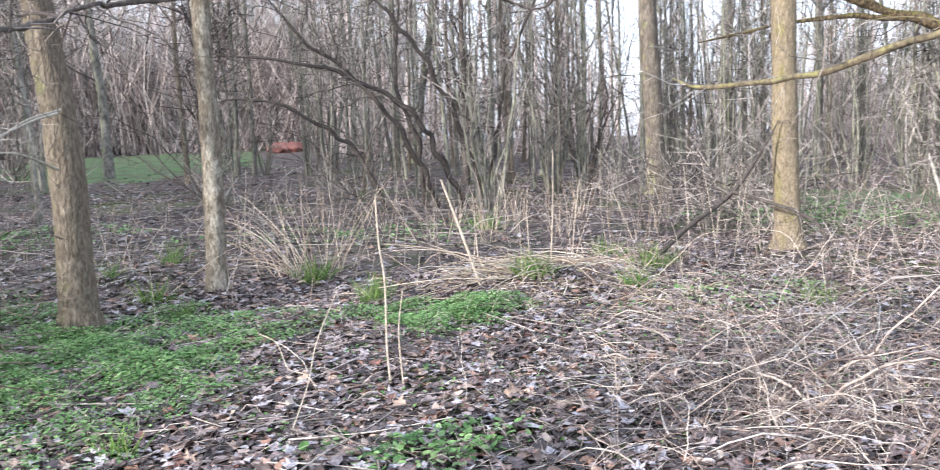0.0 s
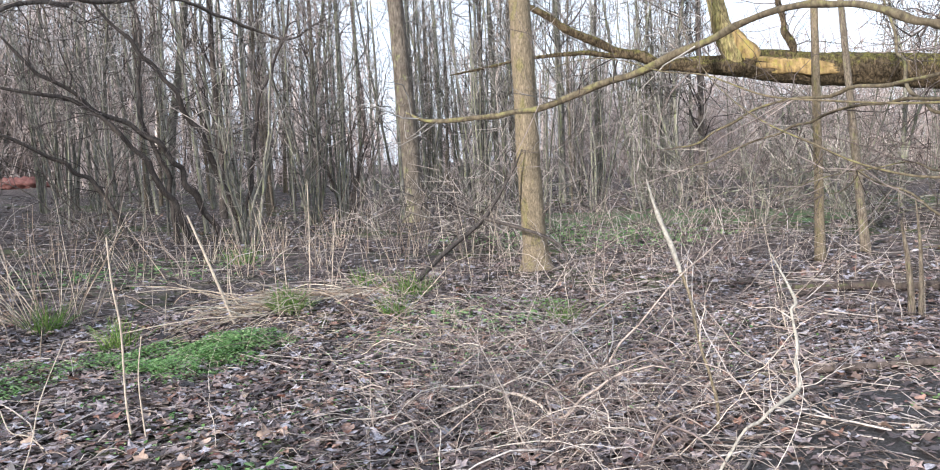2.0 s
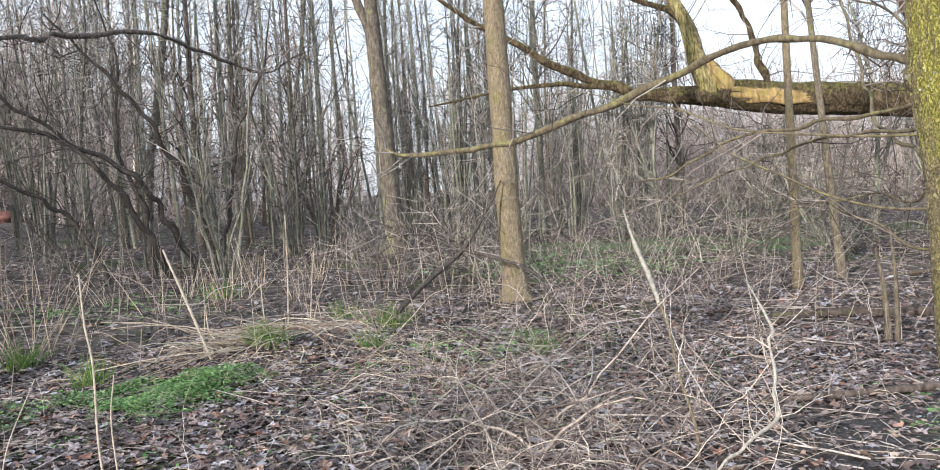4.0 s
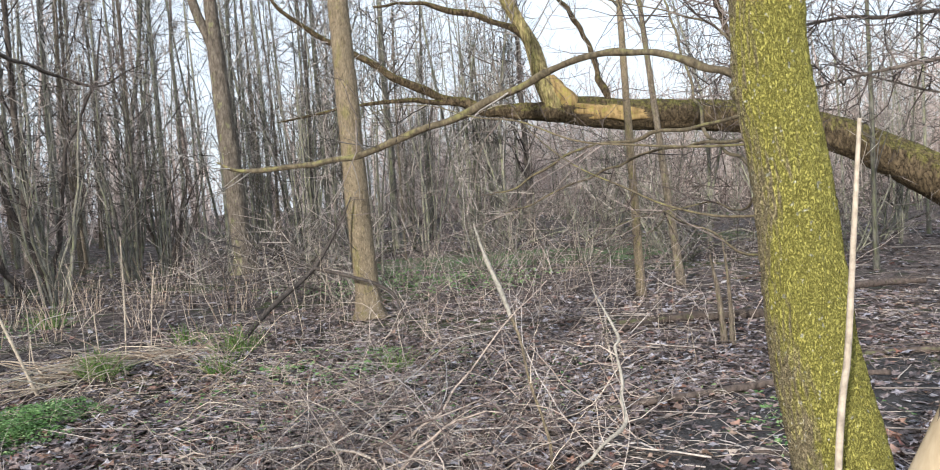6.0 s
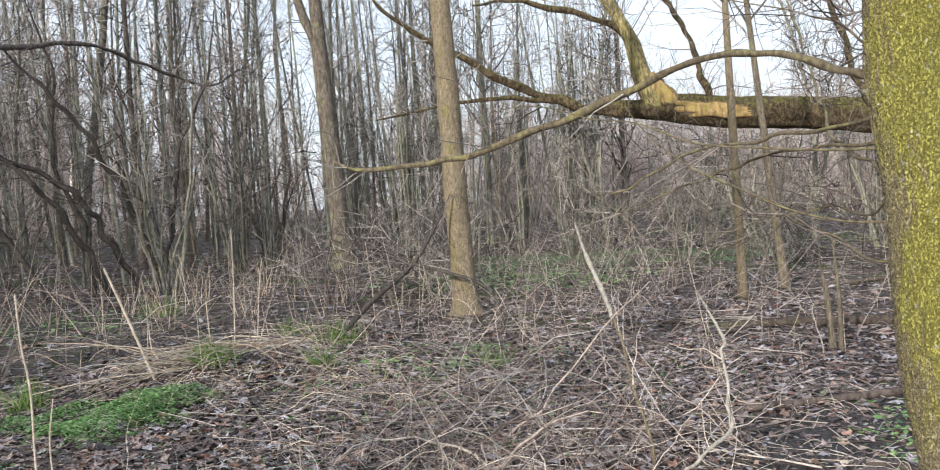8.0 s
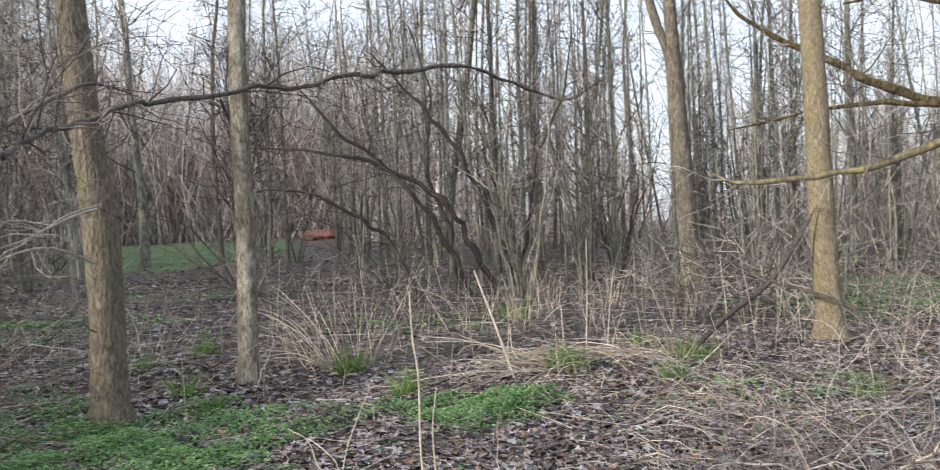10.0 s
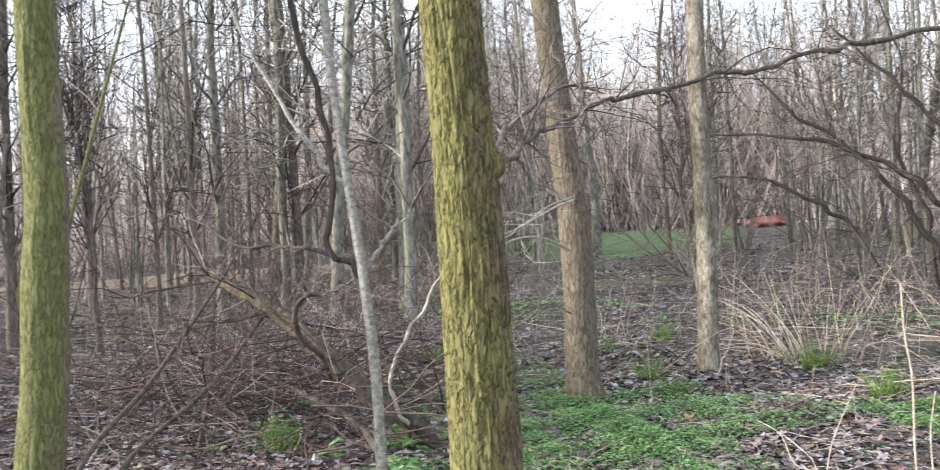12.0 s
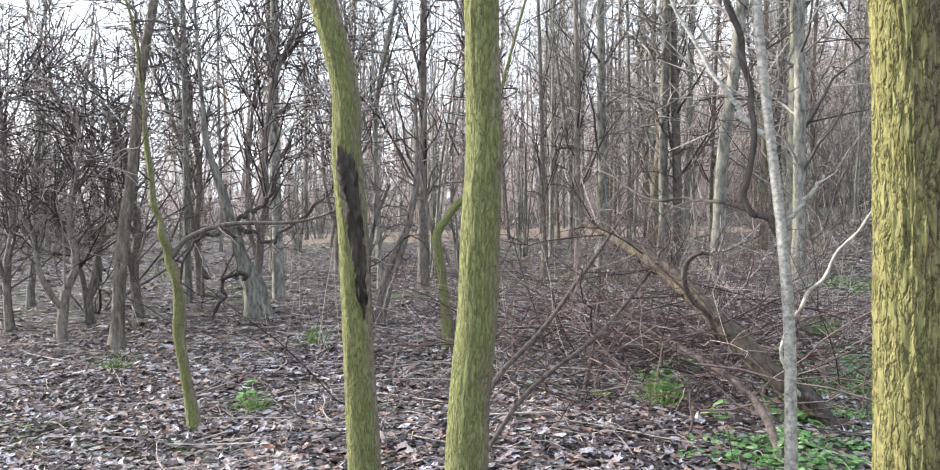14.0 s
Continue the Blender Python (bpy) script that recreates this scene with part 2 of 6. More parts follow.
def lawn_material():
    m, nt, bsdf = nodes_of("mossy_grass", 0.9, 0.2)
    v = stretched(nt, 1, 1, 1)
    n1, n2 = noise_node(nt, v, 1.2, 4, 0.6), noise_node(nt, v, 18, 4, 0.7)
    c1 = ramp_node(nt, n2.outputs[0], [(0.3, (0.06, 0.12, 0.05)), (0.7, (0.16, 0.26, 0.11))]).outputs[0]
    col = mix_node(nt, ramp_node(nt, n1.outputs[0], [(0.42, (0, 0, 0)), (0.62, (0.9, 0.9, 0.9))]).outputs[0], c1, (0.11, 0.09, 0.07))
    nt.links.new(col, bsdf.inputs["Base Color"])
    bump(nt, bsdf, n2.outputs[0], 1.0, 0.05)
    return m


# ---- mesh builders ----
rng = np.random.default_rng(11)


def height(x, y):
    """The ground's height: it rises gently away from the camera, with low bumps."""
    far = 0.0242 * (np.clip(y, -30, 70) - 3.0)
    bumps = 0.035 * np.sin(1.1 * x + 0.6 * y + 1.0) * np.sin(0.8 * y - 0.5 * x) + 0.018 * np.sin(3.1 * x + 0.4) * np.sin(2.7 * y + 1.3)
    mound = 0.12 * np.exp(-((x - 0.6) ** 2 / 1.2 + (y - 8.3) ** 2 / 0.8))
    dip = -0.12 * np.exp(-((x + 3.3) ** 2 + (y - 7.2) ** 2) / 2.2)
    return far + bumps + mound + dip


class Geo:
    """Collects quads for one mesh."""

    def __init__(self):
        self.v, self.q, self.n = [], [], 0

    def add(self, v, q):
        self.v.append(np.asarray(v, float).reshape(-1, 3))
        self.q.append(np.asarray(q, int).reshape(-1, 4) + self.n)
        self.n += len(self.v[-1])
        return self

    def tubes(self, p, r, sides=3):
        """Stems: p (n, k, 3) centre lines, r (n, k) radii."""
        p, r = np.asarray(p, float), np.asarray(r, float)
        if not len(p):
            return self
        n, k, _ = p.shape
        t = np.gradient(p, axis=1)
        t /= np.linalg.norm(t, axis=2, keepdims=True) + 1e-9
        ref = np.where(np.abs(t[:, :1, 2:3]) > 0.8, [1.0, 0.0, 0.0], [0.0, 0.0, 1.0])
        u = np.cross(t, np.broadcast_to(ref, t.shape))
        u /= np.linalg.norm(u, axis=2, keepdims=True) + 1e-9
        w = np.cross(t, u)
        a = np.arange(sides) * 2 * np.pi / sides
        ring = u[:, :, None] * np.cos(a)[:, None] + w[:, :, None] * np.sin(a)[:, None]
        v = p[:, :, None] + ring * r[:, :, None, None]
        i = np.arange(n)[:, None, None] * k * sides + np.arange(k - 1)[:, None] * sides
        s = np.arange(sides)
        s2 = (s + 1) % sides
        q = np.stack([i + s, i + s2, i + s2 + sides, i + s + sides], -1)
        return self.add(v, q)

    def mesh(self, name, material, smooth=True):
        v, q = np.concatenate(self.v), np.concatenate(self.q)
        me = bpy.data.meshes.new(name)
        me.vertices.add(len(v))
        me.vertices.foreach_set("co", v.astype(np.float32).ravel())
        me.loops.add(q.size)
        me.loops.foreach_set("vertex_index", q.astype(np.int32).ravel())
        me.polygons.add(len(q))
        me.polygons.foreach_set("loop_start", np.arange(len(q), dtype=np.int32) * 4)
        me.polygons.foreach_set("use_smooth", np.full(len(q), smooth))
        me.update(calc_edges=True)
        me.materials.append(material)
        return me


def empty(name, x, y, z, label, category, group="", kind=""):
    ob = new(name)
    ob.location = (x, y, z)
    return tagged(ob, label, category, group, kind)


def part(name, geo, material, parent=None, label="", smooth=True):
    ob = new(name, geo.mesh(name, material, smooth) if isinstance(geo, Geo) else geo)
    if parent:
        ob.parent = parent
    return tagged(ob, label)


def grow(starts, ways, lengths, k, wander=0.2, up=0.05):
    """Wandering centre lines (n, k, 3)."""
    p, d = np.array(starts, float), np.array(ways, float)
    d /= np.linalg.norm(d, axis=1, keepdims=True) + 1e-9
    out, step = [p], np.asarray(lengths, float)[:, None] / (k - 1)
    for _ in range(k - 1):
        d = d + rng.normal(0, wander, d.shape)
        d[:, 2] += up
        d /= np.linalg.norm(d, axis=1, keepdims=True)
        p = p + d * step
        out.append(p)
    return np.stack(out, 1)


def off(p, r, m, lo=0.2, hi=1.0, spread=0.8):
    """Where m side stems leave the stems p: their starts, ways and the parents' radii there."""
    n, k, _ = p.shape
    i = rng.integers(0, n, m)
    t = rng.uniform(lo, hi, m) * (k - 1.001)
    j = t.astype(int)
    f = (t - j)[:, None]
    s = p[i, j] * (1 - f) + p[i, j + 1] * f
    tan = p[i, j + 1] - p[i, j]
    tan /= np.linalg.norm(tan, axis=1, keepdims=True) + 1e-9
    side = rng.normal(0, 1, (m, 3))
    side -= (side * tan).sum(1, keepdims=True) * tan
    side /= np.linalg.norm(side, axis=1, keepdims=True) + 1e-9
    return s, tan * (1 - spread * 0.5) + side * spread, r[i, j]


def taper(r0, k, tip=0.25):
    return np.asarray(r0)[:, None] * np.linspace(1, tip, k)[None]


def smooth_line(points, n):
    """Catmull-Rom through rows of x, y, z, r."""
    p = np.asarray(points, float)
    p = np.vstack([2 * p[0] - p[1], p, 2 * p[-1] - p[-2]])
    t = np.linspace(0, len(p) - 3.0001, n)
    i = t.astype(int)
    f = (t - i)[:, None]
    a, b, c, d = p[i], p[i + 1], p[i + 2], p[i + 3]
    return 0.5 * (2 * b + (c - a) * f + (2 * a - 5 * b + 4 * c - d) * f**2 + (3 * b - a - 3 * c + d) * f**3)


def gnarl(points, n, amount=0.9):
    """The same stem with crooked bends in step with its thickness."""
    line = smooth_line(points, n)
    line[1:-1, :3] += rng.normal(0, 1, (n - 2, 3)) * line[1:-1, 3:] * amount
    line[1:-1, 3] *= rng.uniform(0.85, 1.2, n - 2)
    return [tuple(row) for row in line]


def trunk(points, sides, rings, ridge=0.0, around=9.0, along=4.0, lump=0.06, seed=0.0, flare=0.0):
    """A stem through rows of x, y, z, r with furrowed bark as real relief."""
    line = smooth_line(points, rings)
    g = Geo()
    a = np.arange(sides) * 2 * np.pi / sides
    t = np.gradient(line[:, :3], axis=0)
    t /= np.linalg.norm(t, axis=1, keepdims=True)
    u = np.cross(t, np.broadcast_to([0.0, 1.0, 0.0] if abs(t[0, 1]) < 0.7 else [1.0, 0.0, 0.0], t.shape))
    u /= np.linalg.norm(u, axis=1, keepdims=True)
    w = np.cross(t, u)
    length = np.concatenate([[0], np.cumsum(np.linalg.norm(np.diff(line[:, :3], axis=0), axis=1))])
    rad = np.empty((rings, sides))
    for i in range(rings):
        for j in range(sides):
            c, s = math.cos(a[j]), math.sin(a[j])
            k = 1 + lump * noise.noise((c * 1.2 + seed, s * 1.2, length[i] * 1.6))
            if flare:
                k += flare * math.exp(-length[i] / 0.14) * (1 + 0.5 * math.sin(5 * a[j] + seed))
            if ridge:
                f = abs(noise.noise((c * around + seed, s * around, length[i] * along)))
                f2 = noise.noise((c * around * 2.3, s * around * 2.3 + seed, length[i] * along * 2.6))
                rad[i, j] = line[i, 3] * k + ridge * (min(f * 2.4, 1.0) - 0.6) + ridge * 0.35 * f2
            else:
                rad[i, j] = line[i, 3] * k
    v = line[:, None, :3] + (u[:, None] * np.cos(a)[None, :, None] + w[:, None] * np.sin(a)[None, :, None]) * rad[:, :, None]
    i = np.arange(rings - 1)[:, None] * sides
    s = np.arange(sides)
    s2 = (s + 1) % sides
    g.add(v, np.stack([i + s, i + s2, i + s2 + sides, i + s + sides], -1))
    for ring, turn in ((0, 1), (rings - 1, -1)):
        mid = g.n
        c = line[ring, :3]
        row = ring * sides
        g.v.append(c[None])
        g.n += 1
        half = [(mid, row + (j + 2) % sides, row + (j + 1) % sides, row + j)[::turn] for j in range(0, sides - 1, 2)]
        g.q.append(np.array(half))
    return g


def stem(points, sides=8, rings=24):
    """A plain smooth stem through rows of x, y, z, r."""
    line = smooth_line(points, rings)
    return Geo().tubes(line[None, :, :3], line[None, :, 3], sides)


def twigs_on(points, m, length, radius, k=5, wander=0.25, up=0.08, lo=0.25, fork=2, spread=0.9):
    """Side twigs of a stem through rows of x, y, z, r, each with finer twigs."""
    line = smooth_line(points, 24)
    p, r = line[None, :, :3], line[None, :, 3]
    s, d, _ = off(p, r, m, lo, 1.0, spread)
    lens = length * rng.uniform(0.5, 1.2, m)
    tw = grow(s, d, lens, k, wander, up)
    rr = taper(radius * rng.uniform(0.6, 1.2, m), k, 0.3)
    g = Geo().tubes(tw, rr, 4)
    if fork:
        s, d, _ = off(tw, rr, m * fork, 0.2, 1.0, 0.8)
        g.tubes(grow(s, d, length * 0.45 * rng.uniform(0.4, 1.2, m * fork), 4, wander, up), taper(np.full(m * fork, radius * 0.45), 4, 0.4), 3)
    return g


def local(points, x, y, z):
    return [(p[0] - x, p[1] - y, p[2] - z, p[3]) for p in points]


def near_tree(label, material, points, sides, rings, ridge, around, along, seed, top=5.0, limbs=10, flare=0.25, lump=0.06, crown_mat=None, sprigs=0):
    """A tree whose stem runs through rows of x, y, z, r, from the ground up; above the last row it goes on to the given height."""
    bx, by = points[0][0], points[0][1]
    bz = float(height(bx, by)) - 0.04
    last, prev = points[-1], points[-2]
    k = (top - last[2]) / max(0.3, last[2] - prev[2])
    lean = np.clip([(last[0] - prev[0]) * k, (last[1] - prev[1]) * k], -0.6, 0.6)
    tip = (last[0] + lean[0], last[1] + lean[1], top, last[3] * 0.45)
    tree = empty("tree", bx, by, bz, label, "tree")
    body = local(points, bx, by, bz)
    part("trunk", trunk(body, sides, rings, ridge, around, along, lump, seed, flare), material, tree)
    if sprigs:
        tagged(part("spray", twigs_on(body, sprigs, 0.8, 0.006, 6, 0.2, 0.03, 0.3, 2, 1.0), TWIG_GREY, tree, "thin bare side shoots"), kind="stuff")
    above = local([last, tip], bx, by, bz)
    up = smooth_line([body[-2], *above], 20)[8:]
    part("upper_trunk", Geo().tubes(up[None, :, :3], up[None, :, 3], 14), material, tree)
    g = Geo()
    s, d, r0 = off(up[None, :, :3], up[None, :, 3], limbs, 0.15, 0.95, 0.8)
    li = grow(s, d + [0, 0, 0.25], rng.uniform(1.0, 2.4, limbs), 7, 0.15, 0.06)
    lr = taper(r0 * 0.45, 7, 0.25)
    g.tubes(li, lr, 6)
    s, d, _ = off(li, lr, limbs * 8, 0.15, 1, 0.9)
    t2 = grow(s, d, rng.uniform(0.3, 0.9, limbs * 8), 4, 0.2, 0.05)
    r2 = taper(np.full(limbs * 8, 0.008), 4, 0.4)
    g.tubes(t2, r2, 3)
    tagged(part("crown", g, crown_mat or TWIG_GREY, tree, "bare limbs and twigs"), kind="stuff")
    return tree, (bx, by, bz)


# ---- ground: one sheet out to the horizon ----
def build_ground():
    xs = np.unique(np.concatenate([np.linspace(-28, 28, 200), np.linspace(-400, 400, 61), [-2500, -1200, 1200, 2500]]))
    ys = np.unique(np.concatenate([np.linspace(-6, 40, 180), np.linspace(-400, 400, 61), [-2500, -1200, 1200, 2500]]))
    X, Y = np.meshgrid(xs, ys)
    Z = height(X, Y)
    nx = len(xs)
    i = np.arange(len(ys) - 1)[:, None] * nx + np.arange(nx - 1)
    g = Geo().add(np.stack([X, Y, Z], -1), np.stack([i, i + 1, i + nx + 1, i + nx], -1))
    return tagged(part("ground", g, ground_material()), "dark woodland floor of soil, moss and rotting leaves", "ground", kind="structure")


build_ground()


def patch_sheet(name, label, material, cx, cy, rx, ry, turn, lift, kind="structure", category="ground cover", seed=0.0):
    """A low uneven cover lying on the ground, with a ragged rim that sinks into it."""
    rings, sides = 14, 72
    a = np.arange(sides) * 2 * np.pi / sides
    edge = np.array([1 + 0.28 * noise.noise((math.cos(t) * 1.6 + seed, math.sin(t) * 1.6, 0)) + 0.12 * noise.noise((math.cos(t) * 6, math.sin(t) * 6, seed)) for t in a])
    k = np.linspace(0.02, 1, rings)[:, None]
    px, py = np.cos(a) * rx * edge * k, np.sin(a) * ry * edge * k
    c, s = math.cos(radians(turn)), math.sin(radians(turn))
    X, Y = cx + px * c - py * s, cy + px * s + py * c
    Z = height(X, Y) + lift * (1 - k**3) - 0.02 * k**6
    i = np.arange(rings - 1)[:, None] * sides
    s0 = np.arange(sides)
    s2 = (s0 + 1) % sides
    g = Geo().add(np.stack([X, Y, Z], -1), np.stack([i + s0, i + s2, i + s2 + sides, i + s0 + sides], -1))
    return tagged(part(name, g, material), label, category, kind=kind)


LAWN = lawn_material()
patch_sheet("grass_clearing", "short green mossy grass in a woodland clearing", LAWN, -15.2, 40.0, 16.0, 5.5, 104, 0.05)
patch_sheet("grass_strip", "thin green grass under distant bare trees", LAWN, 9.0, 15.5, 4.5, 2.0, -25, 0.04, seed=3.0)

# dry leaves on open ground; the sunlight on them is put into the tan
DRY_SUNLIT, nt, bsdf = nodes_of("sunlit_dry_leaves", 0.85, 0.2)
n1 = noise_node(nt, stretched(nt, 1, 1, 1), 9, 6, 0.75)
nt.links.new(ramp_node(nt, n1.outputs[0], [(0.35, (0.15, 0.11, 0.085)), (0.55, (0.31, 0.235, 0.18)), (0.72, (0.45, 0.375, 0.305))]).outputs[0], bsdf.inputs["Base Color"])
bump(nt, bsdf, n1.outputs[0], 1.0, 0.05)
patch_sheet("leaf_bank", "open ground covered with dry leaves, sunlight painted as pale brown", DRY_SUNLIT, -25.0, 17.5, 10.0, 4.0, 52, 0.06, seed=7.0)

SOIL, nt, bsdf = nodes_of("trodden_soil", 0.75, 0.35)
n1 = noise_node(nt, stretched(nt, 1, 1, 1), 38, 6, 0.75)
nt.links.new(ramp_node(nt, n1.outputs[0], [(0.35, (0.016, 0.015, 0.016)), (0.55, (0.055, 0.052, 0.053)), (0.72, (0.17, 0.165, 0.17))]).outputs[0], bsdf.inputs["Base Color"])
bump(nt, bsdf, n1.outputs[0], 1.0, 0.03)
patch_sheet("path", "dark trodden earth path through fallen leaves", SOIL, 4.4, 4.0, 2.6, 0.75, 12, 0.018, seed=5.0, category="path")

# ---- the near trees ----
tree_a, at_a = near_tree("grey-brown bare tree with a rough straight trunk", BARK_TAN,
                      [(-3.38, 7.15, 0.04, 0.162), (-3.39, 7.15, 0.53, 0.146), (-3.41, 7.14, 1.63, 0.139), (-3.51, 7.1, 2.73, 0.126), (-3.59, 7.06, 3.82, 0.119)],
                      56, 110, 0.008, 8, 4, 1.0, 6.5, 12, sprigs=14)
tree_b, _ = near_tree("slim tan-barked bare tree with pale lichen blotches", BARK_BLOTCHED,
                      [(-2.6, 8.51, 0.12, 0.108), (-2.6, 8.51, 0.34, 0.105), (-2.59, 8.52, 1.6, 0.097), (-2.61, 8.51, 2.85, 0.089), (-2.6, 8.51, 4.11, 0.086)],
                      40, 90, 0.005, 8, 4, 2.0, 7.0, 10, sprigs=6)
tree_c, at_c = near_tree("forked grey-brown tree with two upright stems", BARK_DULL,
                         [(3.54, 15.87, 0.5, 0.25), (3.48, 15.88, 1.06, 0.185), (3.39, 15.9, 2.77, 0.172), (3.29, 15.92, 4.47, 0.145), (3.25, 15.93, 5.6, 0.11)],
                         36, 70, 0.012, 7, 3, 3.0, 9.0, 12, crown_mat=TWIG_BROWN, sprigs=12)
part("second_stem", trunk(local([(3.34, 15.9, 4.0, 0.09), (3.2, 15.93, 4.75, 0.095), (3.0, 15.98, 5.3, 0.085), (2.75, 16.02, 6.4, 0.07), (2.6, 16.1, 8.0, 0.04)], *at_c),
                        20, 30, 0.008, 7, 3, 0.06, 3.5), BARK_DULL, tree_c)
tree_d, _ = near_tree("straight olive-tan tree trunk, warm light at its base", BARK_OLIVE,
                      [(3.76, 9.97, 0.2, 0.178), (3.75, 9.98, 0.49, 0.153), (3.71, 9.99, 1.22, 0.146), (3.67, 10.0, 2.66, 0.138), (3.63, 10.02, 4.11, 0.123)],
                      48, 100, 0.007, 9, 5, 4.0, 7.5, 10, sprigs=5)

tree_e, at_e = near_tree("leaning mossy tree with flaking yellow-green bark", BARK_MOSSY,
                         [(1.985, 1.435, -0.06, 0.165), (1.95, 1.47, 0.4, 0.132), (1.91, 1.51, 0.87, 0.115), (1.88, 1.55, 1.15, 0.104), (1.868, 1.563, 1.38, 0.097), (1.855, 1.575, 1.6, 0.0925),
                          (1.832, 1.6, 1.86, 0.0905), (1.828, 1.603, 2.06, 0.087), (1.80, 1.62, 2.5, 0.083)],
                         120, 250, 0.006, 13, 11, 5.0, 6.0, 10, 0.2, 0.05, crown_mat=TWIG_GREY)
arch = local([(1.80, 1.62, 1.81, 0.022), (1.765, 1.655, 1.855, 0.0122), (1.75, 1.76, 1.9, 0.0108), (1.75, 2.01, 1.98, 0.0108), (1.72, 2.28, 2.0, 0.0116), (1.66, 2.56, 1.95, 0.0132),
              (1.56, 2.84, 1.89, 0.0132), (1.35, 3.15, 1.8, 0.0124), (1.14, 3.32, 1.76, 0.0108), (0.92, 3.48, 1.76, 0.0084), (0.84, 3.54, 1.80, 0.0032)], *at_e)
arch = gnarl(arch, 34, 0.35)
arch_part = part("branch", trunk(arch, 16, 160, 0.0016, 3, 5, 0.10, 6.0), BARK_BRANCH, tree_e, "long arching mossy branch")
part("branch_collar", trunk(local([(1.82, 1.60, 1.77, 0.055), (1.785, 1.64, 1.815, 0.038), (1.768, 1.653, 1.845, 0.022)], *at_e), 24, 16, 0.006, 4, 20, 0.15, 1.0), BARK_MOSSY, tree_e, "swollen collar below a branch")
tagged(part("spray", twigs_on(arch, 12, 0.35, 0.0035, 5, 0.25, 0.05, 0.5, 2), TWIG_GREY, arch_part, "thin grey twigs"), kind="stuff")
for pts, m in (([(1.82, 1.68, 1.76, 0.006), (1.87, 2.04, 1.75, 0.0055), (1.88, 2.54, 1.73, 0.005), (1.79, 2.83, 1.62, 0.004), (1.73, 2.98, 1.6, 0.002)], 9),
               ([(1.84, 1.66, 1.61, 0.005), (1.96, 1.96, 1.73, 0.005), (2.12, 2.23, 1.97, 0.0045), (2.26, 2.5, 2.3, 0.004)], 5),
               ([(1.83, 1.66, 1.70, 0.005), (2.0, 2.3, 1.70, 0.0045), (2.05, 2.8, 1.62, 0.004), (1.98, 3.3, 1.5, 0.0025)], 9)):
    tw = part("twig", stem(gnarl(local(pts, *at_e), 16, 1.2), 6, 40), BARK_BRANCH, tree_e)
    tagged(part("spray", twigs_on(local(pts, *at_e), m, 0.45, 0.0024, 5, 0.2, 0.02, 0.15, 2), TWIG_DARK, tw), kind="stuff")

for z, ay, az, ln in ((1.40, -0.10, 0.10, 1.3), (1.56, 0.16, -0.16, 1.0), (1.68, -0.24, 0.02, 1.6), (1.88, 0.05, 0.16, 1.2), (1.50, -0.42, 0.12, 1.5)):
    tw_line = grow([[1.86 - at_e[0], 1.60 - at_e[1], z - at_e[2]]], [[ay, 1.0, az]], [ln], 9, 0.2, 0.0)[0]
    rows = [(*p, 0.0042 - 0.0004 * i) for i, p in enumerate(tw_line)]
    tw = part("twig", stem(rows, 6, 30), BARK_BRANCH, tree_e)
    tagged(part("spray", twigs_on(rows, 12, 0.4, 0.0022, 5, 0.25, 0.05, 0.15, 2), TWIG_DARK, tw), kind="stuff")

tree_f, at_f = near_tree("thick upright tree with deeply furrowed mossy bark", BARK_FURROWED,
                         [(-1.61, 2.37, -0.03, 0.15), (-1.615, 2.36, 0.4, 0.124), (-1.62, 2.36, 0.91, 0.118), (-1.63, 2.35, 1.26, 0.113), (-1.64, 2.35, 1.63, 0.106), (-1.65, 2.34, 2.01, 0.101), (-1.67, 2.33, 2.38, 0.1), (-1.69, 2.31, 2.8, 0.096)],
                         140, 260, 0.009, 11, 4.5, 6.0, 6.5, 10, 0.2, 0.04)
part("knob", trunk(local([(-1.62, 2.36, 1.80, 0.05), (-1.575, 2.40, 1.84, 0.046), (-1.555, 2.42, 1.88, 0.03)], *at_f), 24, 16, 0.006, 4, 20, 0.1, 1.0), BARK_FURROWED, tree_f, "swollen scar of a lost limb")
bough = local([(-1.63, 2.5, 1.85, 0.012), (-1.86, 3.1, 1.93, 0.013), (-2.16, 3.69, 2.01, 0.014), (-2.50, 4.6, 2.21, 0.018), (-2.74, 5.42, 2.36, 0.020), (-2.82, 6.3, 2.60, 0.022), (-2.80, 7.11, 2.75, 0.026), (-2.42, 8.2, 3.02, 0.026), (-2.17, 9.29, 3.22, 0.030),
               (-1.7, 10.1, 3.47, 0.029), (-1.33, 10.75, 3.58, 0.033), (-0.54, 11.41, 3.77, 0.031), (0.15, 12.01, 3.64, 0.026), (0.95, 12.47, 3.42, 0.017), (1.51, 12.51, 3.69, 0.008)], *at_f)
bough = gnarl(bough, 60, 0.5)
bough_part = part("bough", trunk([(x, y, z, r * 0.85) for x, y, z, r in bough], 12, 300, 0.008, 2, 7, 0.4, 7.0), BARK_DARK, tree_f, "long dark bare bough")
tagged(part("spray", twigs_on(bough, 80, 1.2, 0.0065, 6, 0.3, 0.0, 0.15, 4), TWIG_DARK, bough_part), kind="stuff")

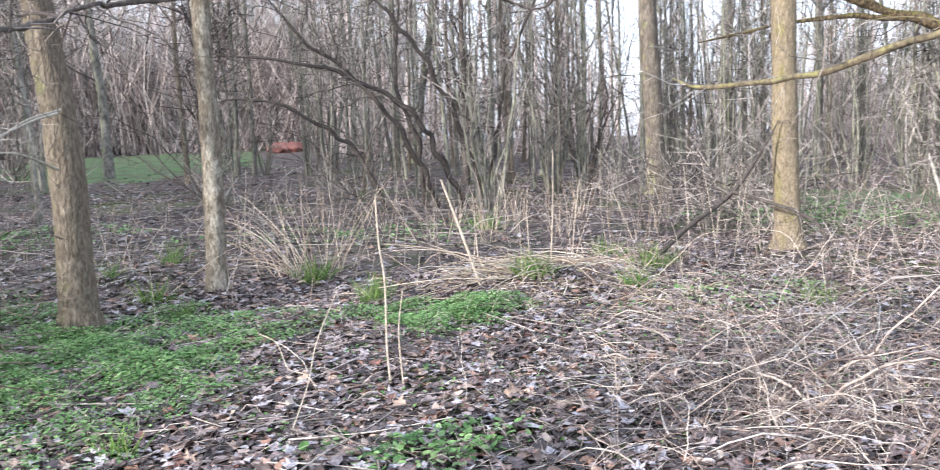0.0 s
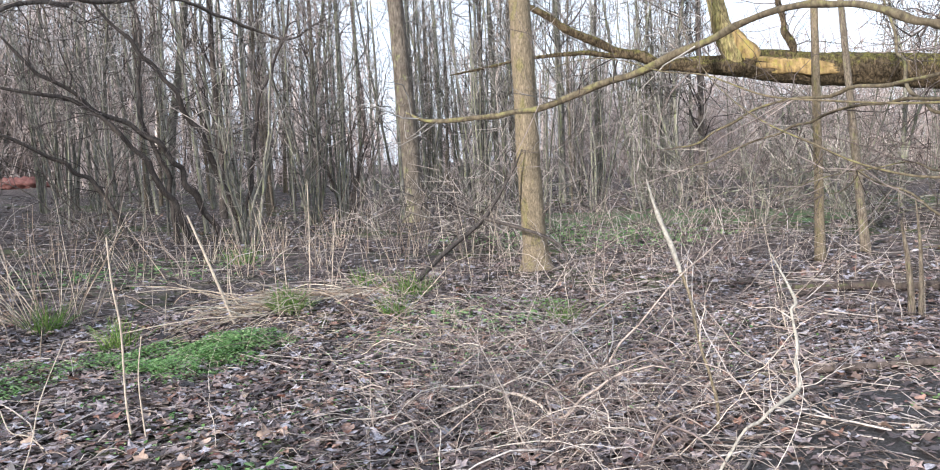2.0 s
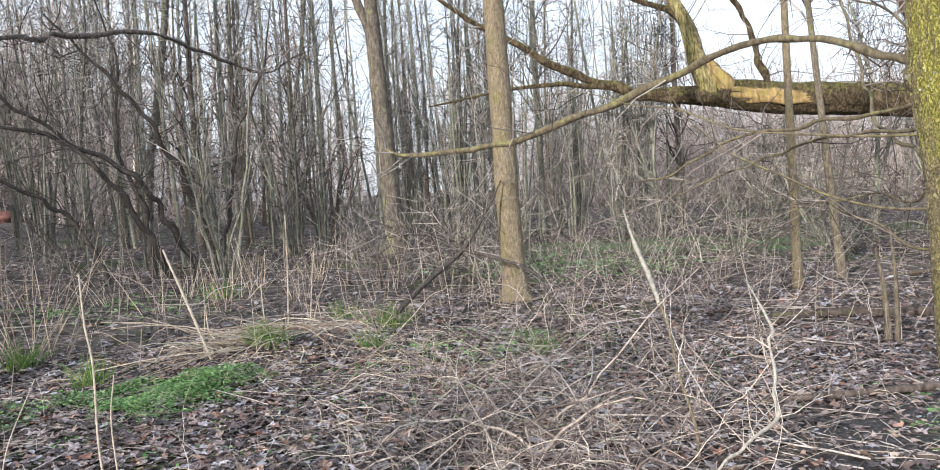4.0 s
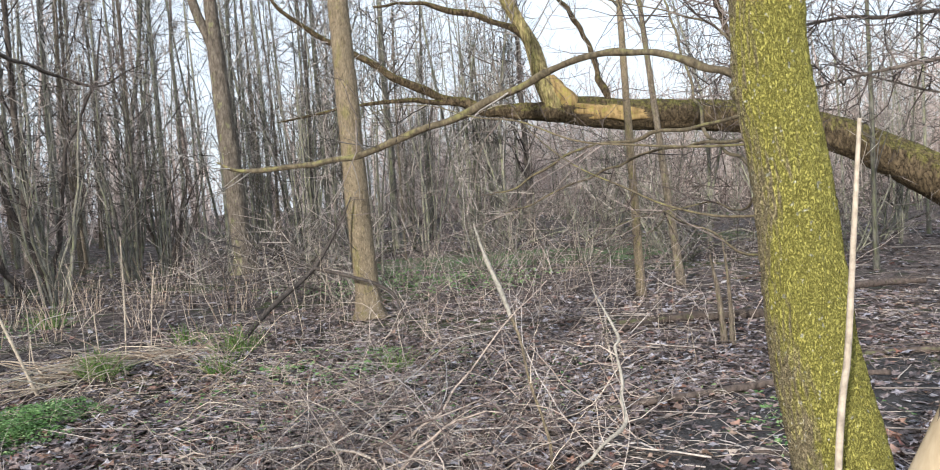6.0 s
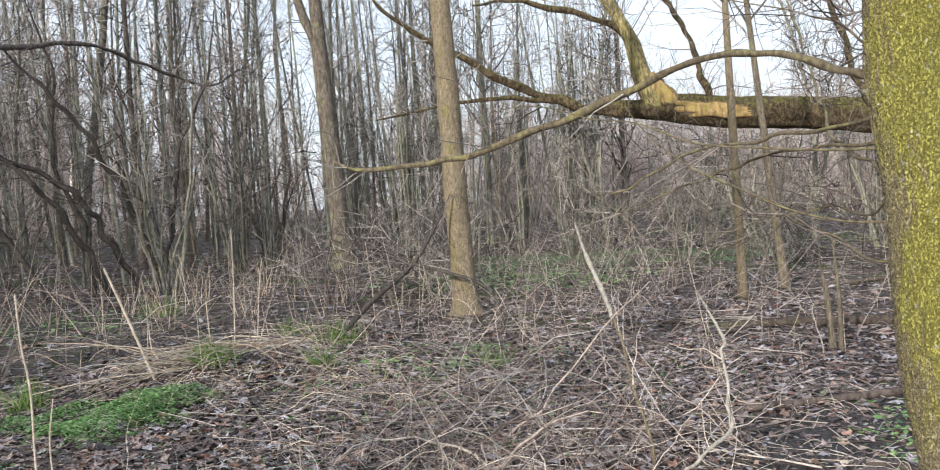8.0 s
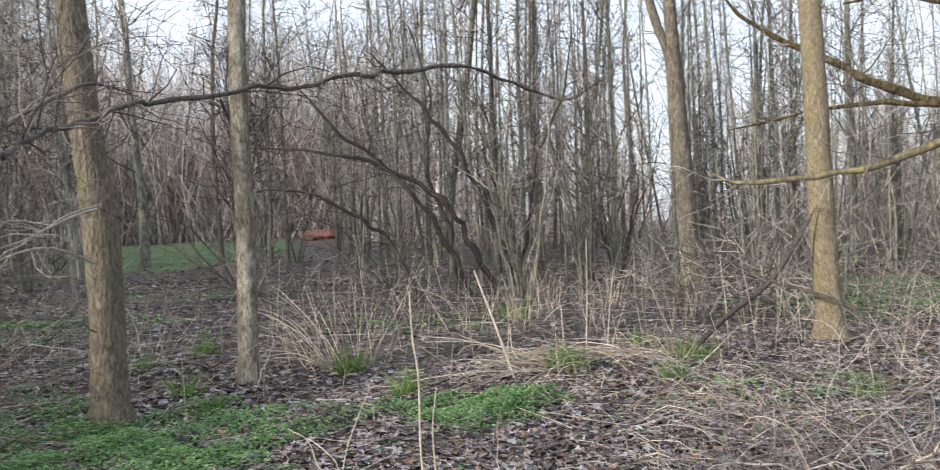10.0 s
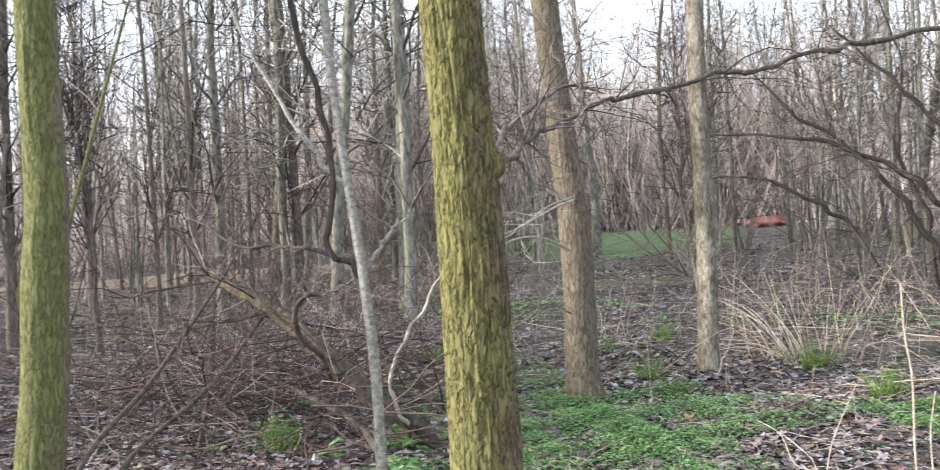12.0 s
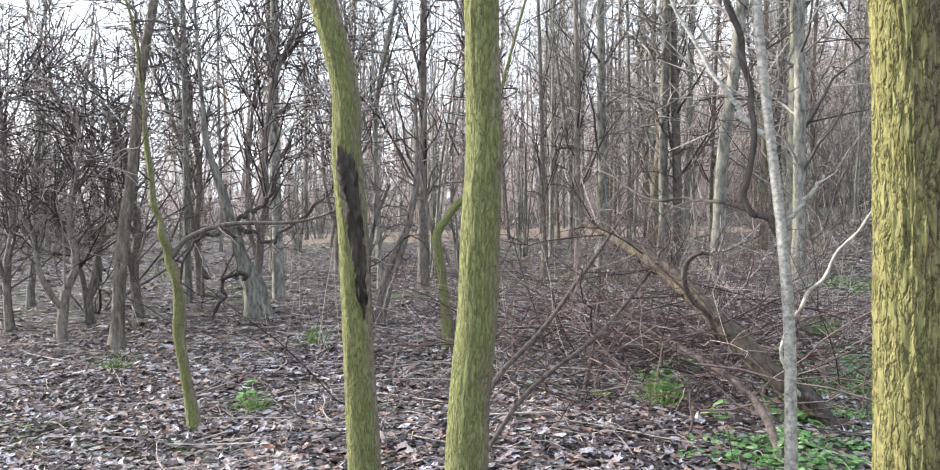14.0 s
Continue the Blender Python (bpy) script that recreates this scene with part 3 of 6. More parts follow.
bough_2 = local([(-1.66, 2.45, 1.84, 0.016), (-1.72, 2.62, 1.885, 0.013), (-2.23, 3.65, 2.08, 0.013), (-2.81, 4.93, 2.35, 0.014), (-2.98, 5.97, 2.70, 0.013), (-3.04, 6.6, 2.80, 0.010), (-3.02, 7.05, 2.79, 0.005)], *at_f)
bough_2 = gnarl(bough_2, 30, 0.6)
bough_part = part("bough", trunk(bough_2, 10, 120, 0.004, 2, 7, 0.3, 3.0), BARK_DARK, tree_f, "thin dark bare bough")
tagged(part("spray", twigs_on(bough_2, 26, 0.7, 0.004, 6, 0.3, 0.02, 0.3, 3), TWIG_DARK, bough_part), kind="stuff")
for pts in ([(-3.04, 6.31, 1.84, 0.0100), (-3.08, 6.07, 1.79, 0.0090), (-3.11, 5.83, 1.72, 0.0080), (-3.10, 5.49, 1.64, 0.0050)],
            [(-3.27, 6.72, 1.42, 0.0120), (-3.28, 6.38, 1.51, 0.0100), (-3.28, 6.04, 1.56, 0.0090), (-3.36, 5.77, 1.53, 0.0080), (-3.45, 5.48, 1.43, 0.0040)],
            [(-3.26, 6.83, 1.89, 0.0100), (-3.35, 6.46, 1.80, 0.0090), (-3.40, 6.09, 1.65, 0.0080), (-3.49, 5.69, 1.55, 0.0040)]):
    pts = local(pts, *at_a)
    br = part("branch", stem(pts, 8, 30), BARK_LICHEN, tree_a, "pale dead side branch")
    tagged(part("spray", twigs_on(pts, 9, 0.5, 0.004, 5, 0.3, 0.03, 0.3, 2), TWIG_GREY, br), kind="stuff")

tree_g, at_g = near_tree("crooked mossy tree with a black rotten wound", BARK_GREEN,
                         [(-3.67, 1.56, -0.05, 0.085), (-3.68, 1.54, 0.63, 0.071), (-3.685, 1.53, 0.95, 0.069), (-3.69, 1.52, 1.21, 0.068), (-3.69, 1.51, 1.49, 0.067), (-3.70, 1.49, 1.8, 0.065), (-3.70, 1.485, 2.1, 0.062),
                          (-3.735, 1.42, 2.41, 0.06), (-3.76, 1.37, 2.63, 0.056), (-3.80, 1.30, 3.1, 0.05)],
                         64, 190, 0.0035, 7, 5, 7.0, 5.5, 9, 0.15, 0.08)
part("rotten_wound", trunk(local([(-3.625, 1.525, 1.08, 0.006), (-3.615, 1.515, 1.2, 0.016), (-3.622, 1.50, 1.4, 0.028), (-3.63, 1.475, 1.6, 0.034), (-3.64, 1.46, 1.74, 0.036), (-3.665, 1.45, 1.84, 0.018)], *at_g), 28, 90, 0.024, 3, 12, 0.4, 4.0),
     WOOD_ROTTEN, tree_g, "black decayed hollow in the trunk")
tree_h, at_h = near_tree("upright young tree with yellow-green mossy bark", BARK_GREEN,
                         [(-2.955, 1.60, -0.05, 0.098), (-2.94, 1.62, 0.75, 0.08), (-2.92, 1.65, 1.16, 0.076), (-2.91, 1.66, 1.49, 0.073), (-2.91, 1.68, 1.83, 0.07), (-2.91, 1.67, 2.17, 0.066), (-2.91, 1.67, 2.5, 0.065), (-2.91, 1.66, 3.0, 0.06)],
                         72, 200, 0.004, 8, 3.5, 8.0, 5.5, 9, 0.15, 0.07)

birch, at_b = near_tree("slender pale sapling with a smooth whitish stem", BARK_BIRCH,
                        [(-2.0, 2.31, -0.04, 0.025), (-2.01, 2.3, 0.78, 0.021), (-2.02, 2.3, 1.16, 0.0195), (-2.04, 2.28, 1.5, 0.0185), (-2.07, 2.26, 1.79, 0.0165), (-2.1, 2.24, 2.11, 0.016), (-2.12, 2.23, 2.42, 0.0165), (-2.16, 2.22, 3.0, 0.017)],
                        20, 120, 0.0, 1, 1, 9.0, 4.5, 8, 0.2, 0.1)
for nm, pts, mat, m in (("branch", [(-2.035, 2.29, 1.44, 0.012), (-2.07, 2.26, 1.53, 0.013), (-2.13, 2.21, 1.59, 0.01), (-2.12, 2.23, 1.77, 0.01), (-2.15, 2.26, 1.95, 0.0105), (-2.23, 2.27, 2.19, 0.0105), (-2.30, 2.22, 2.6, 0.009)], BARK_BLACK, 6),
                        ("branch", [(-2.11, 2.22, 1.56, 0.0075), (-2.3, 2.27, 1.59, 0.0065), (-2.47, 2.32, 1.6, 0.006), (-2.8, 2.42, 1.61, 0.005), (-3.12, 2.52, 1.72, 0.004)], BARK_BLACK, 10),
                        ("branch", [(-2.07, 2.26, 1.79, 0.012), (-2.23, 2.26, 1.94, 0.009), (-2.41, 2.24, 2.2, 0.007), (-2.55, 2.2, 2.5, 0.005)], BARK_BIRCH, 4),
                        ("branch", [(-2.045, 2.28, 1.455, 0.0075), (-2.03, 2.30, 1.52, 0.0085), (-1.99, 2.32, 1.59, 0.008), (-1.96, 2.35, 1.64, 0.0075), (-1.94, 2.36, 1.68, 0.004)], BARK_BIRCH, 3)):
    br = part(nm, stem(gnarl(local(pts, *at_b), 18, 0.5), 8, 50), mat, birch)
    tagged(part("spray", twigs_on(local(pts, *at_b), m, 0.3, 0.0025, 5, 0.25, 0.05, 0.3, 2), TWIG_DARK if mat is BARK_BLACK else TWIG_GREY, br), kind="stuff")

sap_1, _ = near_tree("thin straight sapling with orange-brown bark", BARK_OLIVE,
                     [(7.34, 9.19, 0.13, 0.068), (7.33, 9.2, 1.2, 0.058), (7.30, 9.21, 2.4, 0.05), (7.28, 9.22, 3.7, 0.043)], 16, 50, 0.003, 4, 4, 1.5, 6.5, 8, 0.1, 0.1)
sap_2, _ = near_tree("thin leaning pale sapling in leaf litter", BARK_TAN,
                     [(8.24, 9.41, 0.14, 0.068), (8.17, 9.46, 1.0, 0.058), (8.10, 9.52, 2.0, 0.05), (8.03, 9.58, 3.05, 0.043)], 16, 50, 0.003, 4, 4, 2.5, 6.5, 8, 0.1, 0.1)
at_s = (-6.42, 1.58, float(height(-6.42, 1.58)) - 0.04)
small = empty("sapling", *at_s, "small crooked mossy sapling with dark side branches", "tree")
rows = local([(-6.42, 1.58, -0.08, 0.05), (-6.44, 1.52, 0.4, 0.04), *[(-6.45, 1.49, 0.89, 0.036), (-6.46, 1.45, 1.12, 0.034), (-6.47, 1.42, 1.24, 0.033), (-6.48, 1.38, 1.41, 0.025), (-6.49, 1.34, 1.62, 0.023), (-6.50, 1.31, 1.92, 0.019), (-6.50, 1.29, 2.21, 0.016), (-6.51, 1.27, 2.54, 0.014), (-6.51, 1.24, 2.78, 0.012), (-6.53, 1.18, 3.03, 0.009), (-6.54, 1.12, 3.31, 0.005)]], *at_s)
part("stem", trunk(gnarl(rows, 26, 0.25), 16, 90, 0.003, 3, 6, 0.15, 3.5, 0.1), BARK_GREEN, small)
tagged(part("spray", twigs_on(rows, 26, 0.7, 0.006, 6, 0.3, 0.05, 0.4, 3), TWIG_DARK, small, "thin dark side twigs"), kind="stuff")
side = local([(-6.47, 1.44, 1.2, 0.022), (-6.40, 1.56, 1.35, 0.018), (-6.25, 1.80, 1.44, 0.015), (-5.9, 2.2, 1.46, 0.011), (-5.6, 2.5, 1.6, 0.006)], *at_s)
sb = part("branch", stem(side, 8, 30), BARK_DARK, small)
tagged(part("spray", twigs_on(side, 16, 0.5, 0.004, 5, 0.3, 0.05, 0.2, 2), TWIG_DARK, sb), kind="stuff")

moss_s, at_m = near_tree("small crooked mossy tree with a dark bend", BARK_GREEN,
                         [(-7.53, 4.47, 0.05, 0.065), (-7.53, 4.46, 0.32, 0.060), (-7.56, 4.43, 0.68, 0.050), (-7.58, 4.39, 1.01, 0.047), (-7.59, 4.37, 1.25, 0.050), (-7.54, 4.45, 1.40, 0.042), (-7.48, 4.55, 1.56, 0.038), (-7.41, 4.66, 1.66, 0.030), (-7.36, 4.73, 1.93, 0.020)],
                         18, 70, 0.004, 4, 6, 1.3, 4.5, 6, 0.15, 0.2, TWIG_DARK)
part("branch", stem(local([(-7.59, 4.38, 1.16, 0.030), (-7.63, 4.32, 1.34, 0.022), (-7.65, 4.28, 1.58, 0.018), (-7.69, 4.22, 2.00, 0.010)], *at_m), 8, 20), BARK_DARK, moss_s)
thorn, at_t = near_tree("crooked old thorn tree with a pale swollen base", BARK_GREY,
                        [(-11.28, 3.83, -0.03, 0.2), (-11.29, 3.80, 0.26, 0.165), (-11.30, 3.76, 0.49, 0.14), (-11.34, 3.64, 0.79, 0.095), (-11.37, 3.57, 1.11, 0.078), (-11.39, 3.50, 1.36, 0.068), (-11.41, 3.43, 1.65, 0.060),
                         (-11.45, 3.31, 2.05, 0.050), (-11.48, 3.21, 2.46, 0.040), (-11.49, 3.18, 2.97, 0.028)], 22, 80, 0.014, 4, 4, 2.7, 4.8, 12, 0.2, 0.2, TWIG_DARK)
for pts, m in (([(-11.33, 3.58, 1.13, 0.03), (-11.36, 3.36, 1.2, 0.024), (-11.38, 3.22, 1.14, 0.022), (-11.40, 3.12, 1.16, 0.018), (-11.45, 2.96, 0.96, 0.016), (-11.47, 2.86, 0.60, 0.013), (-11.48, 2.83, 0.14, 0.008)], 16),
               ([(-11.26, 3.70, 0.55, 0.03), (-11.19, 3.46, 0.67, 0.028), (-11.24, 3.31, 0.35, 0.022), (-11.27, 3.20, 0.05, 0.012)], 8),
               ([(-11.35, 3.55, 1.22, 0.035), (-11.25, 3.70, 1.24, 0.028), (-11.19, 3.78, 1.15, 0.026), (-11.11, 3.99, 1.02, 0.024), (-11.05, 4.10, 1.2, 0.022), (-10.93, 4.42, 1.45, 0.020), (-10.84, 4.63, 1.65, 0.014), (-10.7, 4.9, 1.9, 0.01)], 26),
               ([(-11.38, 3.54, 1.30, 0.03), (-11.31, 3.72, 1.44, 0.028), (-11.25, 3.91, 1.58, 0.022), (-11.3, 4.2, 2.0, 0.014)], 18)):
    pts = local(pts, *at_t)
    pts = gnarl(pts, 18, 1.0)
    br = part("branch", trunk(pts, 9, 60, 0.005, 3, 6, 0.25, 1.0), BARK_BLACK, thorn)
    tagged(part("spray", twigs_on(pts, m, 0.8, 0.008, 6, 0.35, 0.05, 0.2, 4), TWIG_DARK, br), kind="stuff")
side_pole, at_p = near_tree("thin brown bare tree with twiggy sides", BARK_DULL, [(-10.28, 1.82, -0.05, 0.1000), (-10.27, 1.84, 0.26, 0.0750), (-10.26, 1.89, 1.04, 0.0680), (-10.23, 2.03, 2.03, 0.0620), (-10.21, 2.12, 2.95, 0.0550), (-10.18, 2.27, 3.82, 0.0500)], 16, 60, 0.004, 4, 4, 1.7, 5.5, 16, 0.2, 0.1, TWIG_DARK, 40)
sx, sy = -12.15, 1.88
sz = float(height(sx, sy)) - 0.05
stool = empty("shrub", sx, sy, sz, "dark crooked many-stemmed thorn bush", "shrub")
for pts in ([(-12.15, 1.90, -0.02, 0.0500), (-12.15, 1.88, 0.35, 0.0450), (-12.14, 1.97, 0.80, 0.0400), (-12.12, 2.07, 1.33, 0.0350), (-12.10, 2.17, 2.10, 0.0250), (-12.04, 2.47, 3.11, 0.0120)],
            [(-12.16, 1.87, -0.00, 0.0400), (-12.16, 1.85, 0.27, 0.0380), (-12.13, 2.00, 0.65, 0.0350), (-12.15, 1.93, 1.19, 0.0300), (-12.17, 1.79, 1.72, 0.0220), (-12.19, 1.64, 2.56, 0.0100)],
            [(-12.16, 1.86, -0.00, 0.0450), (-12.17, 1.79, 0.66, 0.0360), (-12.20, 1.61, 1.05, 0.0300), (-12.22, 1.48, 1.43, 0.0220), (-12.25, 1.24, 2.11, 0.0100)]):
    pts = local(pts, sx, sy, sz)
    st = part("stem", trunk(pts, 9, 40, 0.006, 3, 5, 0.2, 1.0), BARK_DARK, stool)
    tagged(part("spray", twigs_on(pts, 26, 0.9, 0.008, 6, 0.35, 0.04, 0.3, 4), TWIG_DARK, st), kind="stuff")
sx, sy = -9.6, 4.71
sz = float(height(sx, sy)) - 0.05
stool = empty("shrub", sx, sy, sz, "leaning cluster of thin dark bare stems", "shrub")
for pts in ([(-9.58, 4.76, -0.02, 0.05), (-9.52, 4.88, 0.57, 0.045), (-9.43, 5.03, 1.07, 0.040), (-9.34, 5.18, 1.86, 0.030), (-9.28, 5.29, 2.9, 0.018)], [(-9.60, 4.72, -0.02, 0.045), (-9.54, 4.83, 0.65, 0.040), (-9.40, 5.08, 1.36, 0.035), (-9.35, 5.17, 2.01, 0.025), (-9.35, 5.17, 3.0, 0.012)],
            [(-9.62, 4.67, -0.02, 0.05), (-9.67, 4.59, 0.59, 0.045), (-9.69, 4.54, 1.09, 0.040), (-9.69, 4.54, 1.73, 0.030), (-9.70, 4.53, 3.0, 0.018)], [(-9.62, 4.69, -0.02, 0.03), (-9.64, 4.64, 0.73, 0.028), (-9.60, 4.71, 1.30, 0.024), (-9.52, 4.88, 1.80, 0.015)]):
    pts = local(pts, sx, sy, sz)
    st = part("stem", trunk(pts, 9, 40, 0.005, 3, 5, 0.15, 1.0), BARK_DARK, stool)
    tagged(part("spray", twigs_on(pts, 14, 0.9, 0.008, 6, 0.3, 0.06, 0.35, 3), TWIG_DARK, st), kind="stuff")

# ---- the great fallen limb ----
lx, ly = 16.5, 6.2
lz = float(height(lx, ly)) - 0.1
limb_tree = empty("fallen_tree", lx, ly, lz, "huge mossy leaning tree limb with a torn yellow fork", "tree")
main = local([(16.5, 6.2, -0.05, 0.56), (15.6, 7.5, 0.05, 0.52), (14.96, 8.5, 0.52, 0.47), (14.63, 9.04, 0.96, 0.44), (14.02, 9.96, 1.72, 0.36), (13.09, 11.14, 2.49, 0.31), (11.97, 12.32, 2.87, 0.30), (10.68, 13.44, 3.04, 0.30), (9.8, 14.09, 3.2, 0.27), (9.35, 14.38, 3.23, 0.20), (8.9, 14.66, 3.27, 0.15), (8.5, 14.9, 3.31, 0.11)], lx, ly, lz)
part("trunk", trunk(main, 40, 110, 0.03, 5, 1.6, 0.1, 2.0), BARK_LIMB, limb_tree)
p2 = local([(9.7, 14.15, 3.2, 0.13), (9.2, 14.45, 3.25, 0.12), (8.3, 15.0, 3.34, 0.10), (7.04, 15.61, 3.88, 0.075), (6.2, 15.96, 4.45, 0.06), (4.83, 16.41, 5.35, 0.038), (4.2, 16.6, 6.2, 0.02)], lx, ly, lz)
p2 = gnarl(p2, 22, 0.28)
lb = part("limb", trunk(p2, 16, 80, 0.012, 4, 3, 0.12, 3.0), BARK_LIMB, limb_tree)
tagged(part("spray", twigs_on(p2, 22, 1.6, 0.016, 6, 0.25, 0.06, 0.1, 4), TWIG_BROWN, lb), kind="stuff")
p3 = local([(9.68, 14.16, 3.12, 0.18), (9.5, 14.28, 3.4, 0.23), (9.28, 14.42, 3.9, 0.19), (9.14, 14.51, 4.59, 0.14), (8.72, 14.76, 5.57, 0.125), (8.4, 14.9, 6.6, 0.10), (8.2, 15.0, 8.2, 0.06)], lx, ly, lz)
lb = part("limb", trunk(p3, 20, 60, 0.012, 4, 2, 0.1, 4.0), BARK_SUNLIT, limb_tree)
torn = local([(9.80, 14.02, 3.14, 0.16), (9.66, 14.10, 3.35, 0.205), (9.50, 14.24, 3.65, 0.16), (9.40, 14.32, 3.9, 0.10)], lx, ly, lz)
part("torn_wood", trunk(torn, 26, 60, 0.05, 5, 2, 0.2, 2.4), WOOD_TORN, lb, "splintered yellow wood")
torn = local([(9.62, 13.98, 3.22, 0.06), (9.74, 13.93, 3.2, 0.13), (10.1, 13.62, 3.12, 0.15), (10.53, 13.25, 3.02, 0.13), (11.0, 12.92, 2.95, 0.05)], lx, ly, lz)
part("torn_wood", trunk(torn, 26, 70, 0.05, 4, 1.5, 0.25, 5.4), WOOD_TORN, lb, "splintered yellow wood")
tagged(part("spray", twigs_on(p3, 16, 2.0, 0.02, 6, 0.22, 0.04, 0.35, 4), TWIG_BROWN, lb), kind="stuff")
for pts in ([(7.9, 15.2, 3.5, 0.05), (7.0, 15.6, 3.62, 0.045), (6.1, 15.9, 3.6, 0.035), (5.2, 16.2, 3.45, 0.025), (4.4, 16.4, 3.3, 0.012)],
            [(9.04, 14.57, 4.71, 0.075), (8.5, 14.9, 5.1, 0.065), (7.98, 15.17, 5.32, 0.06), (7.13, 15.57, 5.54, 0.035), (6.4, 15.9, 5.5, 0.02)],
            [(10.32, 13.71, 3.2, 0.07), (10.2, 13.8, 4.0, 0.06), (9.99, 13.95, 4.75, 0.05), (9.53, 14.26, 5.6, 0.035)],
            [(12.6, 11.7, 2.8, 0.08), (12.4, 12.2, 3.6, 0.06), (12.5, 12.6, 4.6, 0.05), (12.2, 13.0, 6.0, 0.03)]):
    pts = local(pts, lx, ly, lz)
    pts = gnarl(pts, 14, 0.4)
    lb = part("limb", trunk(pts, 10, 40, 0.006, 3, 3, 0.15, 1.0), BARK_LIMB, limb_tree)
    tagged(part("spray", twigs_on(pts, 14, 1.3, 0.012, 6, 0.25, 0.05, 0.1, 4), TWIG_BROWN, lb), kind="stuff")

# an arching thorn thicket, its stems leaning one way
hx, hy = -0.3, 16.2
hz = float(height(hx, hy)) - 0.05
thicket = empty("thorn_bush", hx, hy, hz, "arching dark thorn bush with leaning crooked stems", "shrub")
for pts, m in (([(-0.1, 16.3, 0.3, 0.07), (-0.6, 16.2, 1.3, 0.055), (-1.2, 16.1, 2.2, 0.045), (-2.6, 15.8, 2.95, 0.034), (-4.5, 15.4, 3.2, 0.014)], 18),
               ([(-0.5, 16.0, 0.3, 0.06), (-1.1, 15.9, 1.5, 0.05), (-1.9, 15.8, 2.6, 0.04), (-2.9, 15.7, 3.4, 0.03), (-3.7, 15.6, 4.3, 0.014)], 18),
               ([(0.3, 16.4, 0.3, 0.06), (-0.1, 16.4, 1.6, 0.05), (-0.7, 16.3, 2.9, 0.04), (-1.5, 16.3, 4.0, 0.03), (-2.4, 16.2, 5.0, 0.014)], 18),
               ([(-1.6, 16.0, 0.3, 0.05), (-2.0, 16.0, 1.2, 0.04), (-2.7, 15.9, 1.9, 0.032), (-3.8, 15.7, 2.4, 0.024), (-5.0, 15.5, 2.3, 0.01)], 16),
               ([(-0.9, 16.4, 0.3, 0.05), (-1.0, 16.5, 1.5, 0.042), (-1.4, 16.5, 2.8, 0.034), (-1.3, 16.6, 4.2, 0.024), (-1.7, 16.6, 5.6, 0.01)], 14),
               ([(0.1, 16.0, 0.3, 0.045), (0.5, 15.9, 1.5, 0.036), (0.7, 15.8, 2.8, 0.028), (1.2, 15.7, 4.0, 0.02), (1.4, 15.6, 5.2, 0.008)], 16)):
    pts = local(pts, hx, hy, hz)
    pts[0] = (pts[0][0], pts[0][1], -0.05, pts[0][3])
    pts = gnarl(pts, 20, 0.8)
    st = part("stem", trunk(pts, 9, 60, 0.006, 3, 4, 0.15, pts[0][0]), BARK_BLACK, thicket)
    tagged(part("spray", twigs_on(pts, m, 1.3, 0.011, 7, 0.38, 0.02, 0.2, 5), TWIG_DARK, st), kind="stuff")

# a twiggy tree beside the path, its boughs reaching over it
side_tree, at_r = near_tree("spreading bare tree with dark crooked boughs", BARK_GREY,
                            [(8.6, 2.0, 0.0, 0.2), (8.55, 2.0, 1.2, 0.17), (8.45, 2.05, 2.4, 0.15), (8.4, 2.1, 3.6, 0.13)], 20, 40, 0.006, 5, 3, 2.2, 7.0, 12, 0.2, 0.1)
for pts, m in (([(8.5, 2.05, 2.2, 0.04), (7.6, 2.6, 2.65, 0.028), (6.7, 3.5, 2.72, 0.022), (6.0, 4.0, 3.0, 0.017), (4.9, 4.9, 2.8, 0.008)], 100),
               ([(8.5, 2.05, 1.9, 0.035), (7.4, 2.9, 2.3, 0.024), (6.8, 3.3, 2.2, 0.018), (6.2, 4.1, 2.4, 0.014), (5.4, 4.9, 2.2, 0.006)], 90),
               ([(8.45, 2.05, 2.6, 0.04), (7.4, 3.4, 3.2, 0.026), (6.8, 4.1, 3.2, 0.02), (6.3, 4.9, 3.5, 0.015), (5.6, 6.0, 3.2, 0.007)], 100),
               ([(8.5, 2.05, 1.6, 0.024), (7.6, 3.0, 1.8, 0.016), (7.1, 3.8, 1.9, 0.012), (6.2, 5.0, 2.5, 0.006)], 40),
               ([(8.4, 2.1, 3.0, 0.04), (6.9, 3.3, 3.4, 0.026), (6.2, 3.8, 3.65, 0.02), (5.4, 4.6, 3.5, 0.014), (4.4, 5.4, 3.3, 0.006)], 70),
               ([(8.4, 2.1, 2.8, 0.04), (7.7, 3.6, 3.2, 0.026), (7.6, 4.8, 3.0, 0.02), (7.2, 6.2, 3.1, 0.014), (7.0, 7.6, 2.6, 0.006)], 90)):
    pts = local(pts, *at_r)
    pts = gnarl(pts, 22, 1.0)
    bo = part("bough", stem(pts, 8, 60), BARK_DARK, side_tree)
    tagged(part("spray", twigs_on(pts, m, 0.8, 0.0075, 6, 0.32, 0.0, 0.15, 4), TWIG_DARK, bo), kind="stuff")

